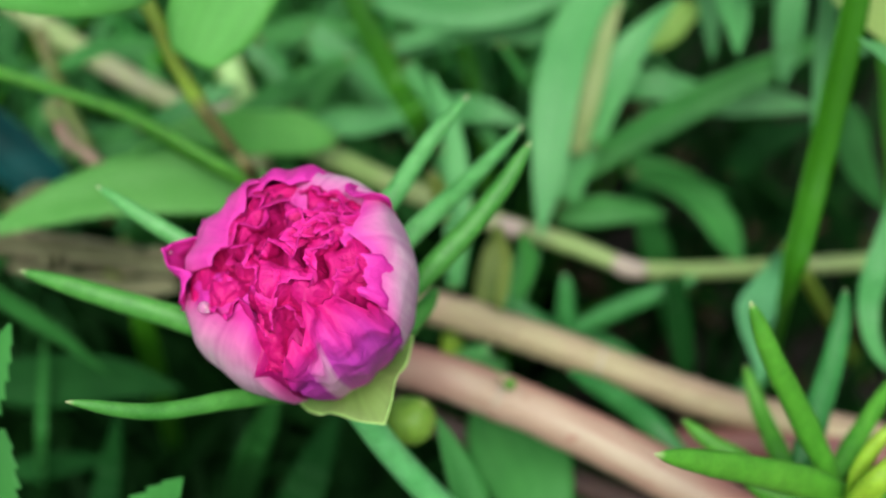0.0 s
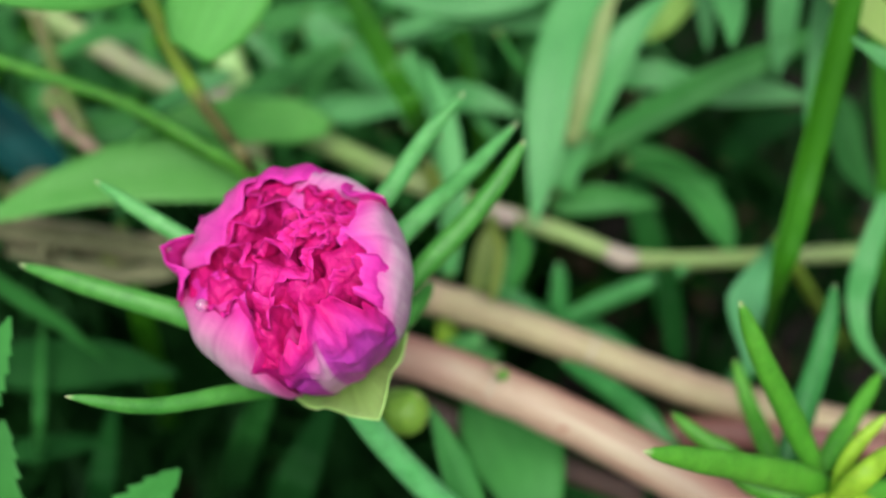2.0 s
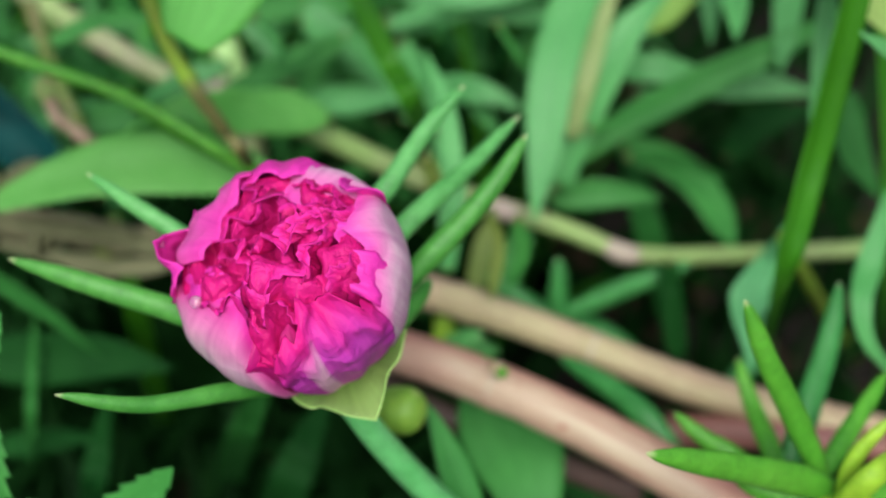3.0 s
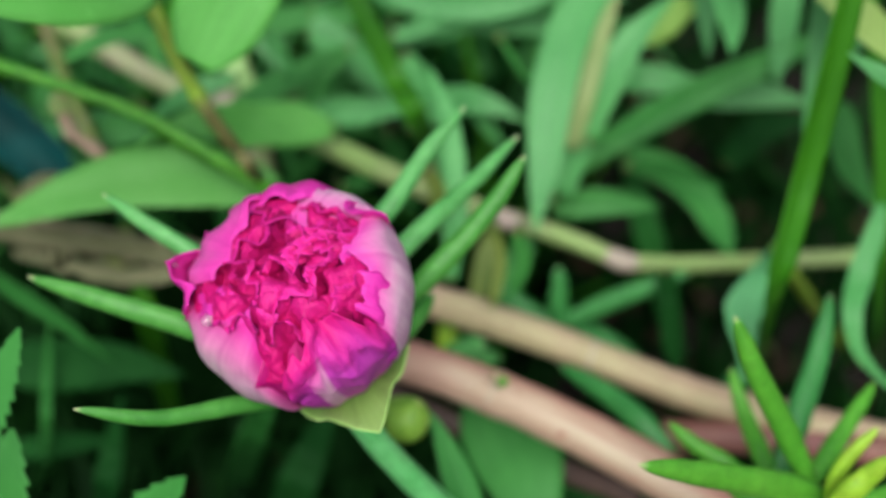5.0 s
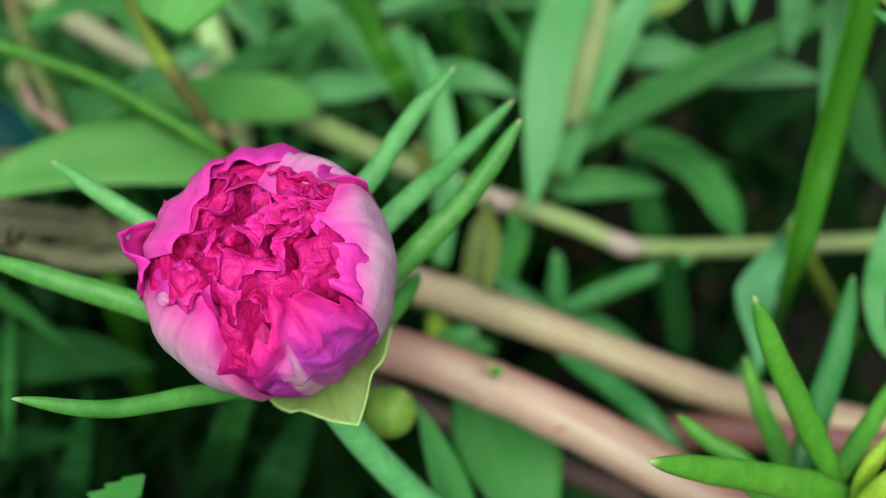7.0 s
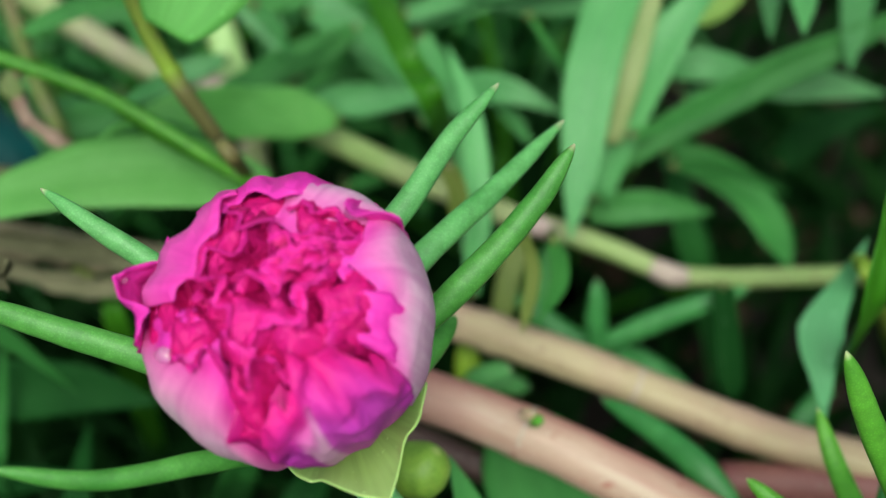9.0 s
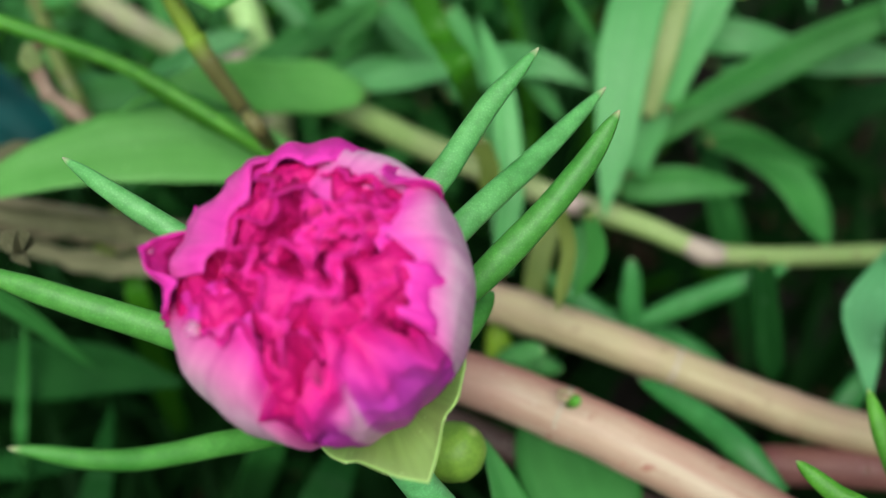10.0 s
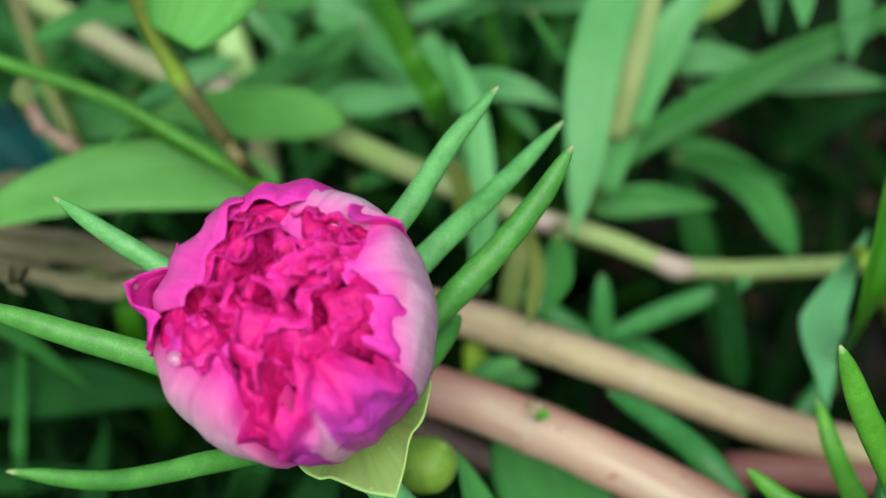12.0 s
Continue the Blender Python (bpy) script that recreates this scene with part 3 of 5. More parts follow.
def crumpled(x, y, turn, lean, wide, tall, seed, sink=0.55):
    """A frilled inner petal that rises from the folds at x, y; sizes in bud radii."""
    off = Vector((seed * 1.9, seed * 4.7, seed * 2.3))
    rot3 = Matrix.Rotation(radians(turn), 3, "Z") @ Matrix.Rotation(radians(lean), 3, "X")
    foot = Vector((x, y, heart_height(x, y) - sink * tall))
    nrm = rot3 @ Vector((0, 1, 0))
    front, back = [], []
    n, m = 22, 44
    waves = 1.6 + 1.2 * noise.noise(off)
    for i in range(n + 1):
        v = i / n
        a1, b1 = [], []
        for j in range(m + 1):
            u = 2 * j / m - 1
            g = 0.5 + 0.5 * math.sin(math.pi * 0.5 * v)
            edge = math.sqrt(max(0.05, 1 - 0.8 * abs(u) ** 2.2)) + 0.12 * noise.noise(Vector((u * 3, 1, 0)) + off) + 0.07 * noise.noise(Vector((u * 9, 4, 0)) + off)
            q = Vector((u * wide * 0.5 * g, 0, v * tall * edge))
            q.y = 0.17 * wide * math.sin(waves * math.pi * u + seed + 1.2 * noise.noise(Vector((u * 1.4, v, 7)) + off)) * (0.35 + 0.65 * v)
            q.y += 0.25 * wide * noise.noise(Vector((u * 1.3, v * 0.8, 0)) + off) + 0.09 * wide * ridged(Vector((u * 3.5, v * 3, 3)) + off) * v - 0.3 * tall * v * v
            q.x += 0.07 * wide * noise.noise(Vector((u * 3, v * 3, 9)) + off)
            p = rot3 @ q + foot
            r = Vector((p.x, p.y, max(p.z, 0) / 0.8)).length
            if r > 0.9:
                p *= (0.9 + 0.1 * math.tanh((r - 0.9) / 0.2)) / r
            a1.append(bloom(*(p * R)))
            b1.append(bloom(*(p * R - nrm * 0.0001)))
        front.append(a1)
        back.append(b1)
    return sheet(front, back, m)


head = part("bloom", heart_of_bloom(), PETAL_HOT, flower, "half-open hot pink double bloom")
for mat, text, kw in (
    (PETAL_PINK, "bright pink petal standing at the back of the bloom", dict(phi=100, wide=62, rim=(128, 136, 128, 132, 124), size=1.05, crumple=0.0003, ruffle=5, frill=0.0008, tuck=0.0015, seed=1)),
    (PETAL_ROSE, "pink petal folded inwards over the opening", dict(phi=146, wide=76, rim=(128, 150, 143, 151, 138), size=1.0, crumple=0.0003, ruffle=4, frill=0.0009, tuck=0.001, seed=2)),
    (PETAL_PALE, "pale pink petal folded over at the rim", dict(phi=65, wide=56, rim=(120, 133, 138, 138, 128), size=1.035, crumple=0.0001, ruffle=2, frill=0.0004, tuck=0.0035, pleat=0.0001, seed=3)),
    (PETAL_PINK, "petal drawn out to a pointed tip", dict(phi=170, wide=50, rim=(112, 120, 126, 128, 126), size=0.98, crumple=0.0006, ruffle=5, tip=0.003, tuck=0.0, frill=0.0013, seed=4)),
    (PETAL_BLUSH, "pale outer petal that blushes magenta towards its rim", dict(phi=228, wide=82, rim=(112, 130, 139, 141, 132, 66), hug=(0.0, 0.03), size=1.01, crumple=0.00014, tuck=0.0018, ruffle=2.5, frill=0.0004, pleat=0.0002, seed=5)),
    (PETAL_DEEP, "deep magenta petal between two pale ones", dict(phi=267, wide=44, rim=(112, 126, 116, 124, 112), size=0.925, crumple=0.0002, ruffle=6, frill=0.0006, pleat=0.0007, seed=6)),
    (PETAL_PURPLE, "purple-pink petal with a pale stripe", dict(phi=302, wide=60, rim=(124, 142, 146, 155, 143, 141, 114), size=1.0, crumple=0.0016, low=4, ruffle=13, frill=0.002, tuck=0.0012, pleat=0.0004, seed=7)),
    (PETAL_PALE, "pale pink outer petal, smooth outside", dict(phi=6, wide=86, rim=(96, 118, 127, 132, 142, 128, 110), size=1.03, crumple=0.0001, ruffle=3, tuck=0.0012, frill=0.0008, pleat=0.00012, seed=8)),
    (PETAL_PINK, "small pink fold at the rim", dict(phi=45, wide=20, rim=(118, 136, 134, 124), size=1.0, crumple=0.0004, ruffle=4, tuck=-0.0006, seed=9)),
    (PETAL_PINK, "pink petal frilled inside the pale one", dict(phi=4, wide=62, rim=(128, 142, 136, 150, 142), size=0.93, crumple=0.0005, ruffle=10, frill=0.0012, tuck=0.002, pleat=0.0006, seed=10)),
    (PETAL_PINK, "pink petal frilled inside the outer one", dict(phi=218, wide=74, rim=(128, 146, 142, 148, 128), size=0.91, crumple=0.0004, ruffle=10, frill=0.0008, tuck=0.002, pleat=0.0004, seed=11)),
):
    part("outer_petal", petal(**kw), mat, head, text)
dice = random.Random(5)
for ring, count, tall in ((0.66, 9, 0.34), (0.42, 7, 0.36), (0.16, 3, 0.32)):
    for i in range(count):
        ang = 360 * (i + dice.uniform(0.2, 0.8)) / count
        rad = ring * dice.uniform(0.88, 1.1)
        # the big lower petal leans over this side
        if 278 < ang < 335 and ring > 0.3:
            continue
        part("inner_petal", crumpled(rad * math.cos(radians(ang)), rad * math.sin(radians(ang)), ang + 90 + dice.uniform(-55, 55), dice.uniform(-35, 25),
                                     dice.uniform(0.45, 0.75), tall * dice.uniform(0.8, 1.15), i + 20 * ring), PETAL_HOT if dice.random() < 0.8 else PETAL_PINK, head)
for i in range(9):
    part("inner_petal", crumpled(0.44 + dice.uniform(-0.2, 0.2), 0.22 + dice.uniform(-0.22, 0.2), dice.uniform(0, 360), dice.uniform(-30, 30), dice.uniform(0.2, 0.32), dice.uniform(0.2, 0.28), 60 + i), PETAL_HOT, head)
for phi, wide, rim, tip, text in ((299, 92, (44, 60, 71, 62, 50), 0.0034, "pale yellow-green sepal with a keeled tip"), (120, 125, (46, 56, 60, 56, 46), 0.0, "")):
    part("sepal", petal(phi, wide, rim, size=1.02, crumple=0.0, ruffle=1.5, frill=0.0003, foot=4, tip=tip, tuck=0.0, flare=0.1, keel=0.0009, pleat=0.0001, seed=phi, thick=0.00022), SEPAL, head, text)
for p, r in (((-0.64, -0.4, 0.555), 0.0007), ((-1.06, 0.2, 0.42), 0.0004)):
    bm = bmesh.new()
    bmesh.ops.create_icosphere(bm, subdivisions=3, radius=r)
    bmesh.ops.translate(bm, verts=bm.verts, vec=bloom(*(R * c for c in p)))
    part("dew_drop", bm, DEW, head, "clear drop of dew")


# ---- plants round it ----
# creeping stems
creep = thing("creeping_stem", (0.0857, 0.2002, 0.0000), "thick pinkish moss rose stem creeping over the ground", "stem", "creeping stems")
line_pink = [(-0.0388, 0.1491, 0.1166), (-0.0208, 0.1352, 0.1261), (-0.0030, 0.1274, 0.1281), (0.0059, 0.1246, 0.1266), (0.0145, 0.1208, 0.1258), (0.0231, 0.1174, 0.1236), (0.0316, 0.1138, 0.1212), (0.0479, 0.1055, 0.1169), (0.0671, 0.0949, 0.1117)]
part("stem", tube(line_pink, stem_radius(0.00692 / 2, 0.00801 / 2, [(0.43, 0.05, 0.015)]), n=60, seg=22, wobble=0.03), STEM_PINK, creep)
part("side_bud", tube([(0.0095, 0.1215, 0.1303), (0.0102, 0.1204, 0.1324), (0.0109, 0.1202, 0.1331)], lambda v: 0.0008 * math.sin(math.pi * (0.05 + 0.93 * v)) ** 0.6, n=10, seg=10), SUCC_FRESH, creep, "tiny green bud")
part("scale", blade([(0.0080, 0.1217, 0.1324), (0.0092, 0.1206, 0.1332), (0.0101, 0.1206, 0.1338)], 0.0016, shape="lance", wave=0.0006, n=12), STEM_TAN, creep, "pale papery scale")
part("node_ring", ring_on(line_pink, 0.43, 0.00740 / 2), NODE, creep, "pale leaf scar round the stem")

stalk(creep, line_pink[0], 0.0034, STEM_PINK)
part("stem", tube([line_pink[-1], (0.0860, 0.0830, 0.0900), (0.1020, 0.0780, 0.0450), (0.1080, 0.0780, -0.0020)], stem_radius(0.0040, 0.0042), n=24, seg=16), STEM_PINK, creep)

creep2 = thing("creeping_stem", (0.0879, 0.2359, 0.0000), "tan woody moss rose stem creeping over the ground", "stem", "creeping stems")
line_tan = [(-0.0229, 0.1561, 0.1212), (-0.0106, 0.1528, 0.1209), (0.0016, 0.1490, 0.1202), (0.0115, 0.1462, 0.1187), (0.0213, 0.1432, 0.1170), (0.0310, 0.1400, 0.1150), (0.0406, 0.1369, 0.1132), (0.0503, 0.1349, 0.1109), (0.0755, 0.1296, 0.1083), (0.0931, 0.1276, 0.1059)]
part("stem", tube(line_tan, stem_radius(0.00617 / 2, 0.00620 / 2, [(0.26, 0.08, 0.02), (0.7, 0.05, 0.015)]), n=70, seg=20, wobble=0.04), STEM_TAN, creep2)
for v in (0.28, 0.52, 0.7):
    part("node_ring", ring_on(line_tan, v, 0.00618 / 2, long=0.0006, proud=1.02), NODE, creep2, "pale leaf scar round the stem")

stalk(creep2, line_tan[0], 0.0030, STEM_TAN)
part("stem", tube([line_tan[-1], (0.1120, 0.1260, 0.0900), (0.1300, 0.1250, 0.0450), (0.1380, 0.1260, -0.0020)], stem_radius(0.0031, 0.0033), n=24, seg=16), STEM_TAN, creep2)

dead = thing("dead_stem", (-0.0600, 0.2300, 0.0000), "withered grey-brown stem with dry sheaths lying under the leaves", "stem")
part("stem", tube([(-0.1050, 0.1700, 0.1235), (-0.0723, 0.1665, 0.1200), (-0.0475, 0.1627, 0.1192), (-0.0290, 0.1590, 0.1195)], stem_radius(0.0029, 0.0026, [(0.3, 0.15, 0.05), (0.62, 0.12, 0.04)]), n=50, seg=16, wobble=0.35), STEM_DEAD, dead)
part("stem", tube([(-0.1050, 0.1700, 0.1235), (-0.1250, 0.1740, 0.0950), (-0.1380, 0.1780, 0.0450), (-0.1420, 0.1800, -0.0020)], stem_radius(0.0029, 0.0030), n=20), STEM_DEAD, dead)
for pts, w in (
    ([(-0.0980, 0.1665, 0.1262), (-0.0800, 0.1640, 0.1240), (-0.0620, 0.1620, 0.1235), (-0.0500, 0.1600, 0.1222)], 0.0042),
    ([(-0.0820, 0.1650, 0.1180), (-0.0640, 0.1610, 0.1165), (-0.0470, 0.1590, 0.1172)], 0.0036),
    ([(-0.0560, 0.1600, 0.1225), (-0.0430, 0.1585, 0.1232), (-0.0300, 0.1560, 0.1215)], 0.0034),
):
    part("sheath", blade(pts, w, shape="strap", roll=25, keel=0.5, wave=0.0016), SHEATH, dead, "dry brown leaf sheath")
for dx, dz, roll in ((-0.0012, 0.003, 0), (0.0004, 0.0034, 50), (0.0016, 0.0026, -40), (0.0, -0.0024, 20)):
    part("husk", blade([(-0.0552, 0.1243, 0.1525), (-0.0552 + 0.6 * dx, 0.1243, 0.1525 + 0.6 * dz), (-0.0552 + dx, 0.1243, 0.1525 + dz)], 0.0028, roll=roll, keel=0.5, n=12), SHEATH, dead, "small pale withered husk")

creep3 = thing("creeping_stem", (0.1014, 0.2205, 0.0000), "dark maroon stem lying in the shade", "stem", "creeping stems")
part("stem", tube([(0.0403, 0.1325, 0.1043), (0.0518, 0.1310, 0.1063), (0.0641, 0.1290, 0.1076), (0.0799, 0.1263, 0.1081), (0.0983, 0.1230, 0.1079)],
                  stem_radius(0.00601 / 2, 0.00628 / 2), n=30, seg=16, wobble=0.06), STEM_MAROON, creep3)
part("side_stem", tube([(-0.0142, 0.1386, 0.1116), (-0.0004, 0.1347, 0.1069), (0.0095, 0.1320, 0.1036), (0.0226, 0.1300, 0.0976), (0.0370, 0.1283, 0.0918)], stem_radius(0.00454 / 2, 0.00454 / 2), n=24, seg=14), STEM_SHADED, creep3)

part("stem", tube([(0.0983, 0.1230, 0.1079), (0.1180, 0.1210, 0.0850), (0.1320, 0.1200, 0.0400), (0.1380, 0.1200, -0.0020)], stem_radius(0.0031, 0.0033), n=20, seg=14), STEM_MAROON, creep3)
stalk(creep3, (-0.0142, 0.1386, 0.1116), 0.0022, STEM_SHADED)

# jointed runner
runner = thing("grass_runner", (0.0643, 0.2996, 0.0000), "olive-green jointed grass runner with a pinkish node", "grass")
part("stem", tube([(-0.0426, 0.2075, 0.1246), (-0.0263, 0.1971, 0.1216), (-0.0108, 0.1879, 0.1199), (0.0018, 0.1801, 0.1199), (0.0116, 0.1749, 0.1194), (0.0237, 0.1727, 0.1167), (0.0367, 0.1694, 0.1127)],
                  stem_radius(0.00517 / 2, 0.00352 / 2), n=50), STEM_OLIVE, runner)
part("stem", tube([(0.0360, 0.1694, 0.1128), (0.0457, 0.1691, 0.1125), (0.0570, 0.1703, 0.1120), (0.0875, 0.1750, 0.1101), (0.1164, 0.1793, 0.1097)],
                  stem_radius(0.00330 / 2, 0.00335 / 2), n=40), STEM_OLIVE, runner)
part("node", tube([(0.0330, 0.1699, 0.1143), (0.0360, 0.1688, 0.1135), (0.0390, 0.1688, 0.1130)], lambda v: 0.00374 / 2 * (0.86 + 0.2 * math.sin(math.pi * v)), n=12), NODE, runner, "swollen pinkish node")
part("node", tube([(0.0094, 0.1754, 0.1199), (0.0127, 0.1742, 0.1194), (0.0171, 0.1735, 0.1186)], lambda v: 0.00374 / 2 * (0.86 + 0.16 * math.sin(math.pi * v)), n=12), NODE, runner, "swollen pinkish node")

part("stem", tube([(0.1164, 0.1793, 0.1097), (0.1350, 0.1810, 0.0850), (0.1500, 0.1830, 0.0400), (0.1560, 0.1840, -0.0020)], stem_radius(0.0017, 0.0019), n=20), STEM_OLIVE, runner)

runner2 = thing("grass_runner", (-0.0931, 0.3963, 0.0000), "pale straw-coloured jointed grass stem", "grass")
part("stem", tube([(-0.1041, 0.2328, 0.1454), (-0.0918, 0.2264, 0.1378), (-0.0775, 0.2186, 0.1322), (-0.0622, 0.2111, 0.1270), (-0.0523, 0.2075, 0.1246), (-0.0438, 0.2066, 0.1235)], stem_radius(0.00543 / 2, 0.00458 / 2), n=40), STEM_PALE, runner2)
part("stem", tube([(-0.0516, 0.2286, 0.1366), (-0.0482, 0.2219, 0.1306), (-0.0452, 0.2161, 0.1255), (-0.0420, 0.2090, 0.1207)], stem_radius(0.00617 / 2, 0.00617 / 2), n=24), STEM_SHOOT, runner2, "pale green side shoot")
part("node", tube([(-0.0503, 0.2056, 0.1261), (-0.0468, 0.2041, 0.1261), (-0.0434, 0.2046, 0.1249)], lambda v: 0.00549 / 2 * (0.7 + 0.35 * math.sin(math.pi * v)), n=12), NODE, runner2, "pale swollen node")
part("stem", tube([(-0.0421, 0.2115, 0.1162), (-0.0405, 0.2059, 0.1096), (-0.0406, 0.2017, 0.0990), (-0.0592, 0.2710, 0.0000)], stem_radius(0.00592 / 2, 0.00543 / 2), n=24), STEM_PALE, runner2)
part("stem", tube([(-0.0820, 0.2077, 0.1435), (-0.0783, 0.2006, 0.1387), (-0.0739, 0.1920, 0.1341), (-0.0696, 0.1864, 0.1275), (-0.0693, 0.1876, 0.1103)], stem_radius(0.00290 / 2, 0.00268 / 2), n=24), STEM_DULL, runner2)

twig = thing("dry_twig", (-0.1268, 0.3609, 0.0000), "bent brownish-pink dry twig", "twig")
part("twig", tube([(-0.0677, 0.1690, 0.1516), (-0.0670, 0.1677, 0.1499), (-0.0660, 0.1666, 0.1477), (-0.0649, 0.1655, 0.1455), (-0.0623, 0.1647, 0.1436), (-0.0602, 0.1641, 0.1419), (-0.0574, 0.1656, 0.1400), (-0.0559, 0.1738, 0.1311)],
                  stem_radius(0.00215 / 2, 0.00180 / 2, [(0.03, 0.5, 0.05), (0.42, 0.35, 0.03), (0.62, 0.3, 0.04)]), n=60, wobble=0.9), TWIG, twig)
part("husk", blade([(-0.0663, 0.1662, 0.1491), (-0.0669, 0.1670, 0.1510), (-0.0674, 0.1683, 0.1526)], 0.00332, shape="lance", keel=0.5), DRY, twig, "pale dried husk at the twig's end")

# broad-leaved weed that leans in above the bloom
weed = thing("broadleaf_weed", (-0.0710, 0.3164, 0.0000), "slender weed with a reddish stem and broad bright green leaves", "weed")
part("stem", tube([(-0.0500, 0.1654, 0.1864), (-0.0468, 0.1598, 0.1798), (-0.0436, 0.1559, 0.1751), (-0.0409, 0.1534, 0.1684), (-0.0383, 0.1520, 0.1630)], stem_radius(0.00256 / 2, 0.00243 / 2), n=30), STEM_WEED, weed)
part("stem", tube([(-0.0388, 0.1524, 0.1638), (-0.0368, 0.1513, 0.1603), (-0.0337, 0.1526, 0.1525), (-0.0313, 0.1561, 0.1436), (-0.0511, 0.3078, 0.0000)], stem_radius(0.00270 / 2, 0.00182 / 2, [(0.03, 0.15, 0.05)]), n=30), STEM_BROWN, weed, "reddish brown lower stem")
for pts, w, mat, kw in (
    ([(-0.0423, 0.1480, 0.1863), (-0.0491, 0.1372, 0.1920), (-0.0582, 0.1309, 0.1957), (-0.0721, 0.1276, 0.1973)], 0.01376, BRIGHT, dict(shape="ovate", roll=4, keel=0.1)),
    ([(-0.0372, 0.1484, 0.1718), (-0.0328, 0.1524, 0.1784), (-0.0258, 0.1574, 0.1863), (-0.0148, 0.1629, 0.1965)], 0.01377, BRIGHT, dict(shape="lance", roll=8, keel=0.12)),
    ([(-0.0472, 0.1601, 0.1820), (-0.0437, 0.1586, 0.1839), (-0.0377, 0.1589, 0.1880)], 0.00334, BRIGHT, dict(shape="lance")),
):
    part("leaf", blade(pts, w, **kw), mat, weed)

# leaves behind the bloom
weed2 = thing("broadleaf_weed", (-0.0690, 0.3164, 0.0000), "low weed with long mid-green leaves behind the bloom", "weed")
part("stem", tube([(-0.0905, 0.1687, 0.1623), (-0.0736, 0.1640, 0.1605), (-0.0643, 0.1622, 0.1583), (-0.0527, 0.1597, 0.1553), (-0.0449, 0.1572, 0.1524), (-0.0322, 0.1541, 0.1449), (-0.0260, 0.1601, 0.1334), (-0.0356, 0.2939, 0.0000)],
                  stem_radius(0.00223 / 2, 0.00207 / 2), n=40), STEM_GRASS, weed2)
for pts, w, mat, kw in (
    ([(-0.0290, 0.1604, 0.1375), (-0.0410, 0.1598, 0.1405), (-0.0543, 0.1576, 0.1417), (-0.0664, 0.1534, 0.1404), (-0.0786, 0.1501, 0.1365)], 0.01183, JADE, dict(shape="lance", roll=22, keel=0.12, wave=0.0006)),
    ([(-0.0213, 0.1886, 0.1301), (-0.0289, 0.1854, 0.1337), (-0.0368, 0.1794, 0.1378), (-0.0444, 0.1717, 0.1436), (-0.0484, 0.1649, 0.1466), (-0.0522, 0.1572, 0.1486)], 0.00930, JADE, dict(shape="drawn", roll=12, keel=0.1, wave=0.0006)),
    ([(-0.0435, 0.2054, 0.1314), (-0.0532, 0.2007, 0.1296), (-0.0602, 0.1945, 0.1278)], 0.00458, PALE, dict(shape="lance")),
):
    part("leaf", blade(pts, w, **kw), mat, weed2)
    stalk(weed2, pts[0])

